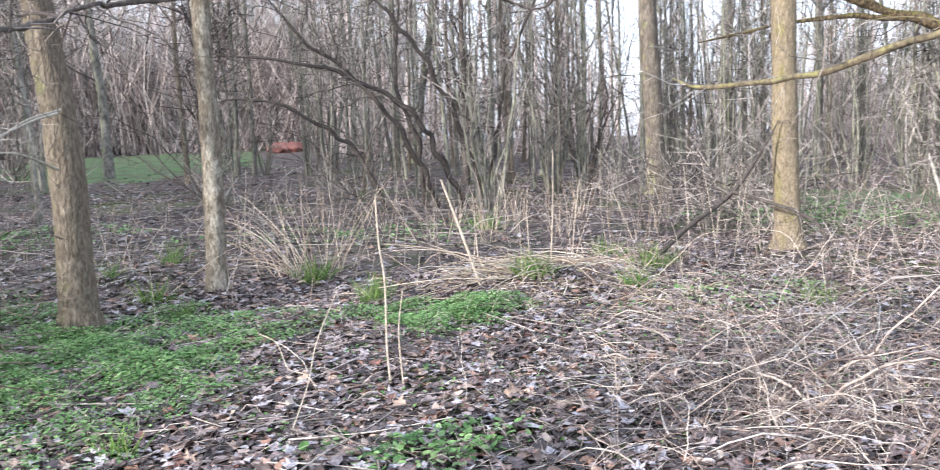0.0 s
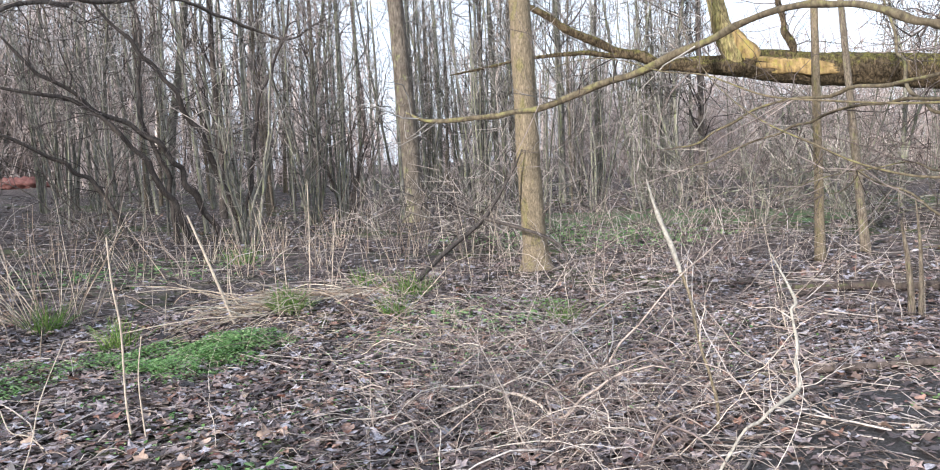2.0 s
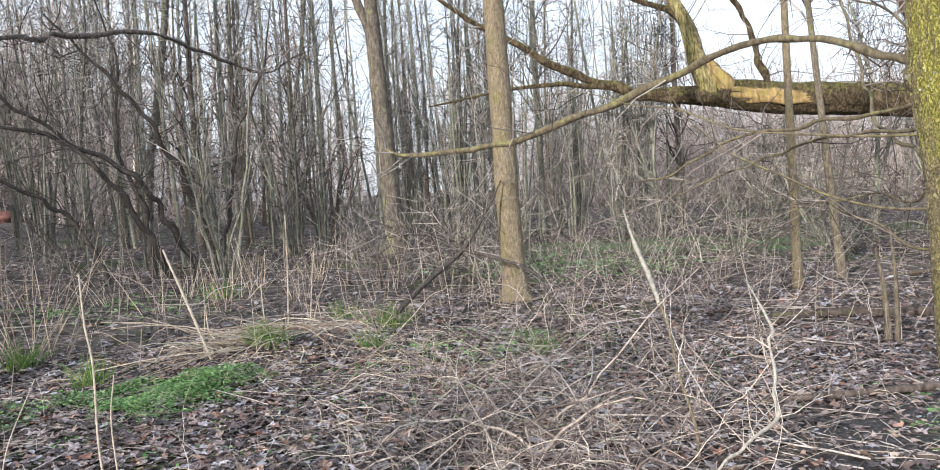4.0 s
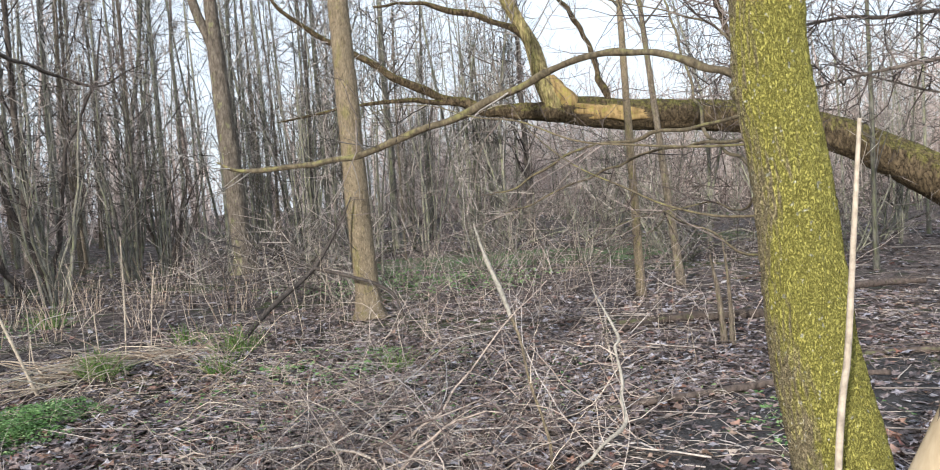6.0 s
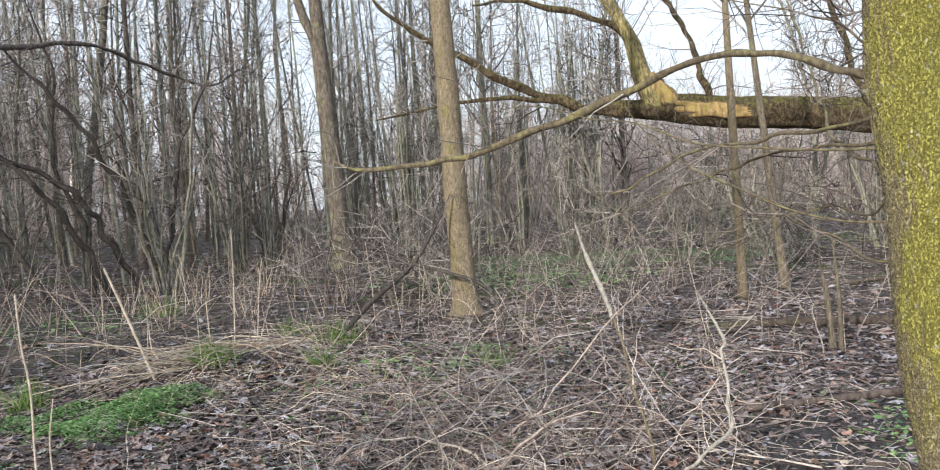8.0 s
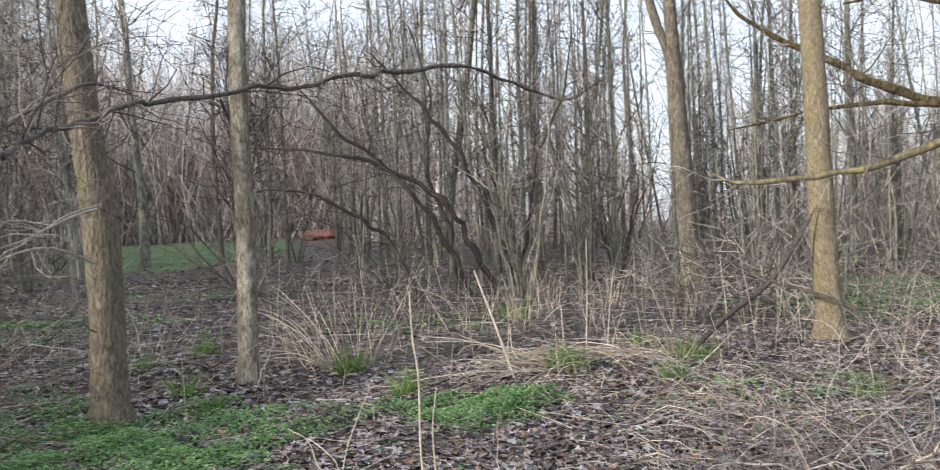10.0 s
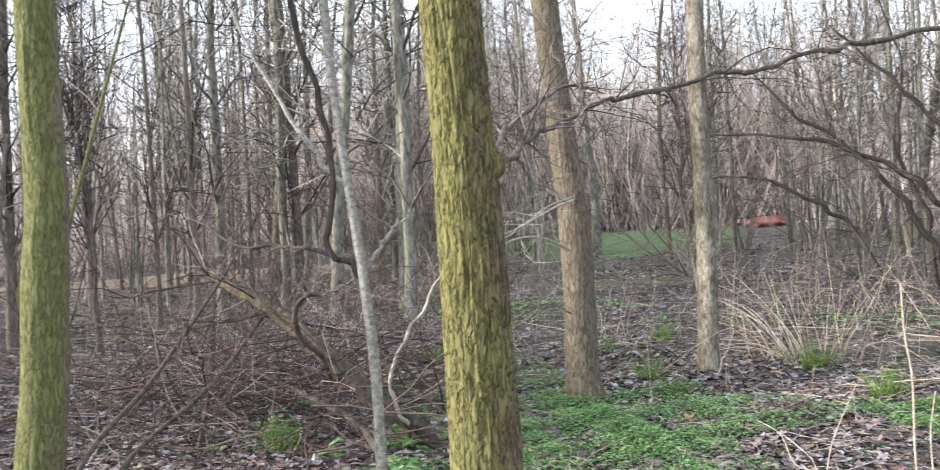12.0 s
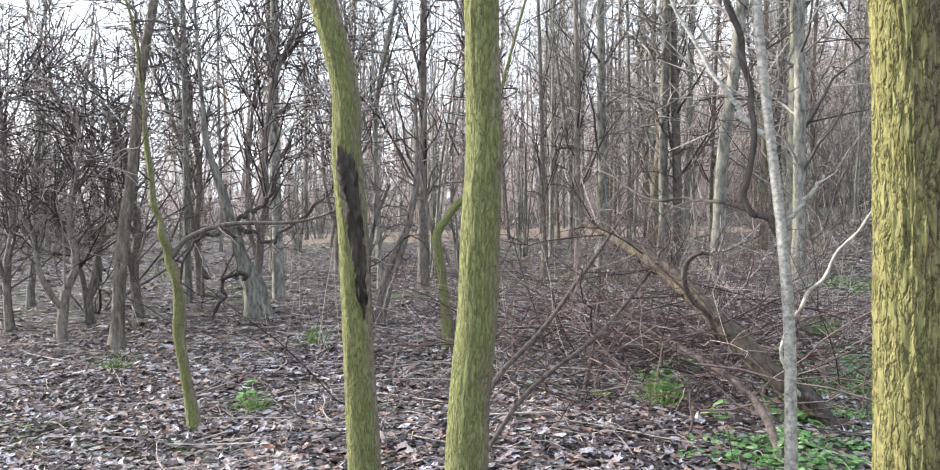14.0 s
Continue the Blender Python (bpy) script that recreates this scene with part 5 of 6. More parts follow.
# ---- green herbs and grass tufts ----
def herb_patch(label, cx, cy, rx, ry, turn, count, size=0.03, tall=0.10):
    """A low cushion of small green leaves on short stems."""
    r, a = np.sqrt(rng.uniform(0, 1, count)), rng.uniform(0, 2 * np.pi, count)
    rag = 1 + 0.25 * np.sin(3 * a + cx) + 0.15 * np.sin(7 * a + cy)
    u, v = r * rag * np.cos(a) * rx, r * rag * np.sin(a) * ry
    c, s = math.cos(radians(turn)), math.sin(radians(turn))
    x, y = cx + u * c - v * s, cy + u * s + v * c
    clump = 0.5 + 0.5 * np.sin(5.3 * x + 1.0) * np.sin(4.7 * y) + 0.35 * np.sin(13 * x) * np.sin(11 * y)
    keep = rng.uniform(0, 1, count) < np.clip(0.25 + 1.3 * clump, 0.12, 1.0) * np.clip(1.5 - 1.1 * r, 0.2, 1)
    x, y, clump, r = x[keep], y[keep], clump[keep], r[keep]
    n = len(x)
    z = height(x, y) + tall * rng.uniform(0.1, 1.0, n) * np.clip(0.4 + clump, 0.2, 1.4) * (1 - 0.5 * r**2)
    g = Geo()
    leaf_quads(g, np.column_stack([x, y, z]), size * rng.uniform(0.6, 1.4, n), 0.75)
    return tagged(part("herb_patch", g, GREEN), label, "ground plants", kind="stuff")


HERB_BED = islands("herb_bed", [(0.0, (0.07, 0.15, 0.04)), (1.0, (0.10, 0.20, 0.06))], 0.9, 0.2, 0.0, 18)
patch_sheet("moss_bed", "green mossy bed under low weeds", HERB_BED, -2.95, 6.05, 1.35, 1.1, -35, 0.02, seed=1.0)
patch_sheet("moss_bed", "green mossy bed under low herbs", HERB_BED, -0.25, 6.95, 0.5, 0.42, 0, 0.03, seed=2.0)
herb_patch("low bright green cushion of weeds at the foot of a tree", -2.9, 6.1, 1.85, 1.6, -35, 62000, 0.0125, 0.10)
herb_patch("low green weeds in the shade behind a trunk", -4.3, 7.3, 1.2, 1.0, 0, 12000, 0.012, 0.08)
herb_patch("grey-green low cushion of herbs among litter", -0.25, 6.95, 0.75, 0.64, 0, 18000, 0.0115, 0.12)
herb_patch("small scattered green weeds in leaf litter", -0.3, 4.1, 0.5, 0.35, 0, 900, 0.024, 0.08)
herb_patch("small scattered green weeds in leaf litter", -3.3, 4.2, 0.6, 0.5, 0, 1500, 0.026, 0.1)
herb_patch("sparse small green seedlings between dead leaves", -0.6, 5.4, 2.6, 1.9, 0, 3600, 0.013, 0.04)
herb_patch("sparse green moss and seedlings under brambles", 2.2, 6.0, 2.2, 2.0, 0, 2600, 0.015, 0.06)
herb_patch("sparse green seedlings on the woodland floor", -7.0, 5.5, 2.8, 2.4, 0, 2400, 0.016, 0.05)
herb_patch("thin green weeds on a trodden path", 4.4, 3.9, 0.8, 0.5, 20, 900, 0.02, 0.05)
herb_patch("thin green weeds below brambles", 2.6, 7.6, 1.2, 0.8, 0, 900, 0.024, 0.1)
herb_patch("green weeds under distant brambles", 5.6, 12.5, 2.2, 1.3, -20, 2600, 0.035, 0.18)
herb_patch("low green weeds in the middle of the wood", -1.5, 12.2, 2.6, 1.3, 10, 1000, 0.03, 0.1)
herb_patch("low green weeds in the wood", -7.0, 12.5, 2.0, 1.4, 10, 2000, 0.035, 0.12)


for x, y, n in ((-5.03, 4.89, 70), (-5.51, 5.81, 40), (-4.00, 5.01, 60), (-5.14, 4.33, 40), (-3.77, 4.90, 50), (-4.13, 4.53, 60), (-6.90, 2.16, 40)):
    herb_patch("small clump of broad fresh green leaves in litter", x, y, 0.16, 0.13, 0, n, 0.042, 0.22)


def tuft(x, y, n, tall, material, label, width=0.008, group="green tufts"):
    """A tuft of arching grass blades, each a folded strip."""
    z = float(height(x, y)) - 0.01
    xy = rng.normal(0, tall * 0.22, (n, 2))
    way = np.column_stack([xy * 3.2 + rng.normal(0, 0.25, (n, 2)), np.ones(n)])
    p = grow(np.column_stack([xy, np.zeros(n)]), way, rng.uniform(0.5, 1.1, n) * tall, 5, 0.08, -0.16)
    thing = empty("grass_tuft", x, y, z, label, "grass", group)
    tagged(part("tussock", Geo().tubes(p, taper(np.full(n, width * 0.5), 5, 0.3), 3), material, thing), kind="stuff")


for x, y, n, tall in ((0.56, 8.14, 150, 0.3), (-0.9, 7.7, 90, 0.3), (1.93, 8.94, 110, 0.35), (1.53, 7.87, 70, 0.25), (1.55, 9.79, 70, 0.28), (-1.7, 8.95, 110, 0.34), (-3.1, 8.05, 70, 0.3), (-3.6, 10.1, 70, 0.3),
                      (-1.85, 4.2, 50, 0.18), (2.98, 7.2, 60, 0.25), (-4.77, 4.64, 90, 0.3), (-5.83, 5.94, 60, 0.3), (-5.76, 8.15, 70, 0.3), (-6.73, 2.12, 60, 0.22),
                      (-8.9, 3.6, 50, 0.28), (-8.8, 1.5, 50, 0.22), (-5.1, 6.6, 50, 0.25), (4.3, 3.6, 40, 0.12), (0.2, 12.8, 60, 0.4), (-4.0, 9.2, 50, 0.25), (-2.6, 7.5, 50, 0.22)):
    tuft(x, y, n, tall, GRASS, "fresh green tuft of grass blades in litter")

# the far red cover and a glimpse of a pale building
rx, ry = -10.5, 49.5
red = empty("tarpaulin", rx, ry, float(height(rx, ry)), "faded red cover heaped on the far ground", "tarpaulin")
g = trunk([(-1.3, 0.1, 0.10, 0.10), (-0.8, 0.0, 0.22, 0.26), (-0.2, 0.0, 0.26, 0.30), (0.5, -0.05, 0.24, 0.28), (1.0, 0.0, 0.18, 0.2), (1.35, 0.1, 0.08, 0.08)], 24, 40, 0.12, 4, 4, 0.5, 4.4)
part("cover", g, RED, red)


def far_building():
    """A low pale house far behind the trees."""
    house = empty("house", -4.0, 96.0, float(height(-4.0, 96.0)) - 0.1, "pale grey house far behind bare trees", "building")

    def box(x0, x1, y0, y1, z0, z1):
        v = [(x, y, z) for z in (z0, z1) for y in (y0, y1) for x in (x0, x1)]
        return Geo().add(v, [(0, 2, 3, 1), (4, 5, 7, 6), (0, 1, 5, 4), (2, 6, 7, 3), (0, 4, 6, 2), (1, 3, 7, 5)])

    wall, nt, bsdf = nodes_of("pale_plaster", 0.8, 0.2)
    nn = noise_node(nt, stretched(nt, 1, 1, 1), 2.0, 4, 0.6)
    nt.links.new(ramp_node(nt, nn.outputs[0], [(0.3, (0.42, 0.48, 0.56)), (0.7, (0.55, 0.6, 0.68))]).outputs[0], bsdf.inputs["Base Color"])
    glass, _, gb = nodes_of("window_glass", 0.1, 0.6)
    gb.inputs["Base Color"].default_value = (0.03, 0.035, 0.04, 1)
    part("wall", box(-7, 7, 0, 8, 0, 4.4), wall, house, smooth=False)
    roof = Geo().add([(-7.4, -0.5, 4.3), (7.4, -0.5, 4.3), (7.4, 4, 6.8), (-7.4, 4, 6.8), (-7.4, 8.5, 4.3), (7.4, 8.5, 4.3), (-7.4, -0.5, 4.4), (7.4, -0.5, 4.4)], [(6, 7, 2, 3), (3, 2, 5, 4), (0, 1, 7, 6), (0, 4, 5, 1)])
    part("roof", roof, wall, house, smooth=False)
    for x in (-5, -1.7, 1.7, 5):
        w = part("window", box(x - 0.6, x + 0.6, -0.06, 0.05, 1.6, 3.2), wall, house, smooth=False)
        part("pane", box(x - 0.5, x + 0.5, -0.08, -0.061, 1.7, 3.1), glass, w, smooth=False)


far_building()


# ---- woodland trees: a few kinds, set out as single trees ----
def pole_tree(name, label, tall, r0, limbs, bend, material, twig_mat, low=0.08, fork=False, up=0.35, reach=1.0):
    """A slim woodland tree: stem, limbs and two orders of twigs."""
    k = 14
    line = grow([[0, 0, -0.1]], [[rng.normal(0, bend * 0.6), rng.normal(0, bend * 0.6), 1]], [tall], k, bend * 0.35, 0.06)
    rad = (r0 * np.linspace(1, 0.22, k) ** 0.9)[None]
    rad[0, 0] *= 1.35
    tree = empty(name, 0, 0, 0, label, "tree", "woodland trees")
    g = Geo().tubes(line, rad, 9)
    if fork:
        f0 = line[:, 2]
        l2 = grow(f0, [[rng.choice([-0.5, 0.5]), rng.normal(0, 0.2), 1]], [tall * 0.75], k, bend * 0.3, 0.08)
        r2 = (r0 * 0.6 * np.linspace(1, 0.25, k))[None]
        g.tubes(l2, r2, 8)
        line, rad = np.concatenate([line, l2]), np.concatenate([rad, r2])
    part("trunk", g, material, tree)
    s, d, rp = off(line, rad, limbs, low, 0.98, 0.75)
    ll = reach * rng.uniform(0.6, 2.2, limbs) * (1.15 - 0.5 * s[:, 2] / tall)
    li = grow(s, d + [0, 0, up + 0.25], ll, 6, 0.16, 0.09)
    lr = taper(np.minimum(rp * 0.34, 0.012 + 0.009 * ll), 6, 0.3)
    g = Geo().tubes(li, lr, 3)
    m = limbs * (5 if fork else 4)
    s, d, _ = off(li, lr, m, 0.15, 1.0, 0.9)
    t2 = grow(s, d, rng.uniform(0.3, 1.1, m), 3, 0.22, 0.05)
    r2 = taper(rng.uniform(0.008, 0.015, m), 3, 0.5)
    g.tubes(t2, r2, 3)
    n3 = m * 2 // 3
    s, d, _ = off(t2, r2, n3, 0.2, 1.0, 0.9)
    g.tubes(grow(s, d, rng.uniform(0.2, 0.7, n3), 2, 0.15, 0.04), taper(np.full(n3, 0.009), 2, 0.6), 3)
    tagged(part("crown", g, twig_mat, tree, "bare limbs and fine twigs"), kind="stuff")
    return tree


def shrub(name, label, stems, tall, spread, material, twigs, wander=0.12, arch=0.0, thick=0.022):
    """A many-stemmed bare shrub."""
    a = rng.uniform(0, 2 * np.pi, stems)
    base = np.column_stack([np.cos(a) * 0.18, np.sin(a) * 0.18, np.full(stems, -0.05)]) * rng.uniform(0.2, 1, (stems, 1))
    way = np.column_stack([np.cos(a) * spread, np.sin(a) * spread, np.ones(stems)]) * 1.0
    p = grow(base, way * rng.uniform(0.7, 1.3, (stems, 3)), tall * rng.uniform(0.5, 1.1, stems), 9, wander, 0.05 - arch)
    r = taper(thick * rng.uniform(0.5, 1.3, stems), 9, 0.25)
    thing = empty(name, 0, 0, 0, label, "shrub", "woodland shrubs")
    for i in range(stems):
        part("stem", Geo().tubes(p[i : i + 1], r[i : i + 1], 5), material, thing)
    s, d, _ = off(p, r, twigs, 0.25, 1.0, 0.85)
    t = grow(s, d, rng.uniform(0.3, 1.2, twigs), 3, 0.22, 0.03)
    tr = taper(rng.uniform(0.006, 0.011, twigs), 3, 0.5)
    g = Geo().tubes(t, tr, 3)
    s, d, _ = off(t, tr, twigs * 2, 0.2, 1, 0.9)
    g.tubes(grow(s, d, rng.uniform(0.15, 0.55, twigs * 2), 2, 0.15, 0.03), taper(np.full(twigs * 2, 0.0055), 2, 0.6), 3)
    part("crown", g, TWIG_BROWN if material is not BARK_DARK else TWIG_DARK, thing)["kind"] = "stuff"
    return thing


POLE = "slim grey-brown bare woodland tree"
kinds = [pole_tree("tree", POLE, 13, 0.065, 30, 0.05, BARK_GREY, TWIG_GREY), pole_tree("tree", POLE, 14, 0.065, 32, 0.08, BARK_GREY, TWIG_BROWN),
         pole_tree("tree", POLE, 12, 0.065, 36, 0.1, BARK_TAN, TWIG_BROWN, 0.07), pole_tree("tree", POLE, 13, 0.065, 28, 0.04, BARK_GREY, TWIG_GREY, 0.12),
         pole_tree("tree", "dark bare woodland tree with a forked trunk", 12, 0.065, 36, 0.1, BARK_DARK, TWIG_DARK, 0.12, True),
         pole_tree("tree", "twiggy reddish-brown bare tree", 11, 0.065, 50, 0.12, BARK_GREY, TWIG_BROWN, 0.1, True, 0.2, 1.3),
         pole_tree("tree", "spreading bare tree with crooked grey limbs", 10, 0.065, 44, 0.14, BARK_GREY, TWIG_GREY, 0.14, True, 0.1, 1.5)]
shrubs = [shrub("shrub", "dense many-stemmed bare hazel shrub", 12, 4.4, 0.2, BARK_GREY, 70, 0.09, thick=0.032), shrub("shrub", "dense many-stemmed bare hazel shrub", 10, 3.6, 0.28, BARK_GREY, 70, 0.11, thick=0.03),
          shrub("shrub", "dark arching thorn shrub without leaves", 9, 4.6, 0.6, BARK_DARK, 80, 0.22, 0.10, 0.026), shrub("shrub", "low tangle of bare brown undergrowth", 10, 1.8, 0.6, BARK_GREY, 70, 0.15, 0.05, 0.010)]
shrubs.append(shrub("shrub", "clump of thin upright bare grey saplings", 9, 6.5, 0.10, BARK_GREY, 60, 0.05, -0.02, 0.034))
shrubs.append(shrub("shrub", "clump of thin upright bare grey saplings", 7, 7.5, 0.16, BARK_GREY, 60, 0.06, -0.02, 0.03))
shrubs.append(shrub("shrub", "coppiced dark stool of many crooked bare stems", 13, 4.5, 0.34, BARK_DARK, 90, 0.16, 0.0, 0.045))
shrubs.append(shrub("shrub", "arching grey bush of fine bare twigs", 13, 3.0, 0.9, BARK_GREY, 75, 0.2, 0.10, 0.018))
kinds.append(pole_tree("tree", "straight dark bare woodland tree", 13, 0.065, 30, 0.06, BARK_DARK, TWIG_DARK, 0.1))
used = set()


def plant(kind, x, y, scale=1.0, wide=1.0, turn=None):
    """Set a tree or shrub out; the first of each kind is the model itself."""
    m = Matrix.LocRotScale((x, y, float(height(x, y)) - 0.03), Euler((0, 0, rng.uniform(0, 6.28) if turn is None else radians(turn))), (scale * wide, scale * wide, scale))
    if kind.name in used:
        made = copy_thing(kind, m)
        made.matrix_basis = m
        return made
    used.add(kind.name)
    kind.matrix_basis = m
    return kind


def from_stem(kind, x, y, r):
    """A tree whose stem has the radius r near the ground."""
    size = min(1.35, max(0.8, 0.75 + 2.6 * r))
    return plant(kind, x, y, size, min(1.9, max(0.75, 0.8 * r / 0.065 / size)))


taken = []
STAND = [(0.6, 22.0, 0.12), (1.3, 26.0, 0.11), (2.0, 24.0, 0.11), (2.1, 20.0, 0.10), (3.2, 23.9, 0.14), (4.0, 25.8, 0.08), (3.8, 18.7, 0.09), (7.1, 25.1, 0.08), (7.0, 23.1, 0.09), (6.8, 21.0, 0.12), (8.4, 20.5, 0.16),
         (11.7, 25.6, 0.10), (11.0, 21.5, 0.08), (11.5, 18.9, 0.14), (11.3, 8.6, 0.05), (17.1, 10.8, 0.17), (16.6, 11.4, 0.06), (-0.4, 18.1, 0.08), (-0.1, 22.1, 0.14), (0.5, 18.1, 0.06), (2.0, 22.0, 0.08)]
FAR_SIDE = [(-11.8, 27.7, 0.21), (-8.2, 24.7, 0.11), (-7.4, 27.1, 0.10), (-6.9, 27.2, 0.09), (-2.1, 33.0, 0.26), (-14.2, 14.3, 0.17), (-12.6, 13.0, 0.13), (-14.9, 16.3, 0.11), (-9.9, 11.4, 0.14), (-13.5, 17.5, 0.11), (-14.4, 19.3, 0.12),
            (-8.3, 11.4, 0.13), (-7.3, 14.3, 0.06)]
WEST = [(-17.8, 6.6, 0.16), (-12.6, 7.2, 0.10), (-13.3, 4.9, 0.11), (-14.7, 6.7, 0.10), (-12.7, 11.4, 0.13), (-12.3, 10.4, 0.08), (-15.5, 15.8, 0.11), (-12.4, 13.2, 0.13), (-9.5, 13.0, 0.20), (-16.4, 19.0, 0.09), (-14.5, 13.9, 0.07), (-12.7, 9.9, 0.06), (-13.8, 3.6, 0.07)]
for rows, pick in ((STAND, (0, 3, 1, 7, 3)), (FAR_SIDE, (1, 2, 0, 3)), (WEST, (0, 7, 3, 7))):
    for i, (x, y, r) in enumerate(rows):
        from_stem(kinds[pick[i % len(pick)]], x, y, r * (0.75 if rows is STAND else 1.0))
        taken.append((x, y))


def free(x, y, gap):
    return all((x - u) ** 2 + (y - v) ** 2 > gap**2 for u, v in taken)


def sow(count, yaw0, yaw1, near, far, choose, lo, hi, gap=0.9, bar=None, slim=1.0):
    made = tries = 0
    while made < count and tries < count * 12:
        tries += 1
        yaw, d = radians(rng.uniform(yaw0, yaw1)), math.sqrt(rng.uniform(near**2, far**2))
        x, y = -math.sin(yaw) * d, math.cos(yaw) * d
        if not free(x, y, gap) or (bar and bar(x, y)):
            continue
        taken.append((x, y))
        plant(choose[rng.integers(0, len(choose))], x, y, rng.uniform(lo, hi), slim * rng.uniform(0.7, 1.05))
        made += 1


def open_ground(x, y):
    """Clear of the grassy opening and the strip of bare leaf litter."""
    yaw = math.degrees(math.atan2(-x, y))
    d = math.hypot(x, y)
    return (16 < yaw < 27 and 13 < d < 54) or (27 <= yaw < 34 and 13 < d < 21) or (10.3 < yaw <= 16 and 18 < d < 51) or (58 < yaw < 90 and 15 < d < 24)


sow(38, -20, 9.5, 21, 34, kinds[:4], 0.75, 1.15, 0.7)
sow(28, -24, 9.5, 17.5, 32, kinds[:4], 0.62, 0.9, 0.5, slim=0.55)
sow(22, -33, -20, 20, 34, kinds[:4], 0.42, 0.62, 0.8)
sow(8, -46, -33, 20, 36, [kinds[1], kinds[5], kinds[6]], 0.28, 0.40, 1.2)
sow(18, -62, -46, 17, 36, [kinds[1], kinds[5], kinds[6]], 0.5, 0.75, 1.2)
sow(36, 10, 58, 20, 44, kinds[:3] + kinds[4:6], 0.7, 1.1, 1.0, open_ground)
sow(16, 45, 56, 17, 34, kinds[:4] + [kinds[5]], 0.75, 1.1, 0.8)
sow(16, 58, 75, 15, 42, kinds[4:7] + kinds[:2], 0.6, 1.0, 1.2, open_ground)
sow(10, 75, 100, 18, 42, kinds[4:7], 0.3, 0.45, 1.2, open_ground)
sow(18, -20, 100, 36, 56, kinds[1:7], 0.9, 1.25, 1.5, open_ground)
sow(12, 26, 37, 23, 42, kinds[5:7], 0.9, 1.25, 1.0)
sow(34, 9, 42, 55, 74, kinds[5:7], 1.2, 1.7, 1.0)
# unseen trees added behind the camera to shape the light, sun side left open
sow(16, 100, 300, 12, 40, kinds[:4], 0.8, 1.1, 2.5, lambda x, y: abs(((math.degrees(math.atan2(-x, y)) - SUN_YAW + 180) % 360) - 180) < 12)

for x, y, size in ((-4.7, 28.0, 0.95), (-8.6, 30.5, 1.0), (-9.8, 34.5, 1.1), (-15.8, 27.0, 1.0), (-17.5, 30.5, 1.1)):
    plant(kinds[5], x, y, size, 1.1)
    taken.append((x, y))

# crooked thorn trees on the west side
thorns = [pole_tree("tree", "crooked dark thorn tree with dense twigs", 5.5, 0.08, 60, 0.34, BARK_DARK, TWIG_DARK, 0.2, True, 0.45, 1.2),
          pole_tree("tree", "crooked grey thorn tree with dense twigs", 6.5, 0.08, 64, 0.3, BARK_GREY, TWIG_GREY, 0.15, True, 0.4, 1.3)]
for kind, x, y, size, wide in ((0, -10.9, 1.4, 0.55, 1.5), (0, -12.2, 2.5, 0.7, 1.3), (0, -11.8, 4.0, 1.0, 0.8), (0, -12.5, 1.0, 0.8, 0.9), (0, -14.5, 4.0, 1.1, 0.8), (1, -13.0, 6.6, 1.1, 0.7), (0, -11.0, 7.5, 1.0, 0.6), (1, -15.0, 1.5, 0.85, 0.9),
                               (0, -13.0, -1.0, 0.5, 0.9), (0, -16.5, 7.5, 1.2, 0.8), (1, -2.4, 21.0, 1.0, 0.7), (0, -6.4, 20.5, 1.1, 0.7), (1, 9.6, 16.6, 1.0, 0.7), (1, 13.5, 14.5, 1.0, 0.7), (1, 6.4, 19.4, 1.0, 0.7)):
    plant(thorns[kind], x, y, size, wide)
    taken.append((x, y))

# shrubs and undergrowth
for kind, x, y, s in ((0, 0.37, 15.27, 1.0), (2, -2.2, 18.0, 0.9), (6, 2.7, 19.5, 0.85), (2, -5.9, 19.0, 1.0),
                      (1, -4.9, 16.2, 0.7), (0, 1.8, 18.0, 1.0), (4, 5.5, 18.2, 1.0), (5, 7.8, 17.0, 0.9), (4, 9.5, 18.0, 1.1), (1, 12.5, 15.0, 1.0), (0, 13.6, 12.8, 0.9), (2, 15.0, 14.0, 1.0), (1, 17.5, 13.0, 1.0),
                      (7, 7.5, 14.0, 0.9), (7, 9.2, 13.2, 0.9), (7, 10.6, 12.2, 0.9), (7, 11.6, 13.6, 1.0), (7, 5.6, 16.4, 1.0), (7, 13.2, 10.6, 0.9), (7, 9.0, 16.0, 1.1), (7, 12.0, 16.5, 1.2), (7, 15.5, 11.8, 1.0), (2, -13.5, 2.2, 0.9), (1, -15.0, 9.5, 0.9), (2, -17.0, 5.0, 1.0), (2, -14.5, 0.5, 0.9), (1, -18.0, 9.0, 1.0)):
    plant(shrubs[kind], x, y, s)
    taken.append((x, y))
sow(8, -50, 14, 19, 30, [shrubs[0], shrubs[1]], 0.7, 1.3, 0.5)
sow(15, -31, 12, 18, 30, shrubs[4:6], 0.7, 1.2, 0.5)
sow(8, -45, -31, 18, 30, shrubs[4:6], 0.35, 0.5, 0.5)
sow(6, -58, -45, 17, 30, shrubs[4:6], 0.6, 0.9, 0.5)
sow(4, 36, 62, 15, 26, shrubs[4:6], 0.7, 1.2, 0.5)
sow(12, 10, 38, 20, 38, shrubs[:3], 0.7, 1.2, 0.8, open_ground)
sow(10, 56, 100, 18, 34, shrubs[:4], 0.7, 1.2, 0.8, open_ground)
sow(14, 62, 98, 24, 36, shrubs[:3], 0.8, 1.2, 0.8)
sow(8, -55, 60, 12, 20, [shrubs[3]], 0.6, 1.1, 0.6, lambda x, y: 14 < math.degrees(math.atan2(-x, y)) < 34)


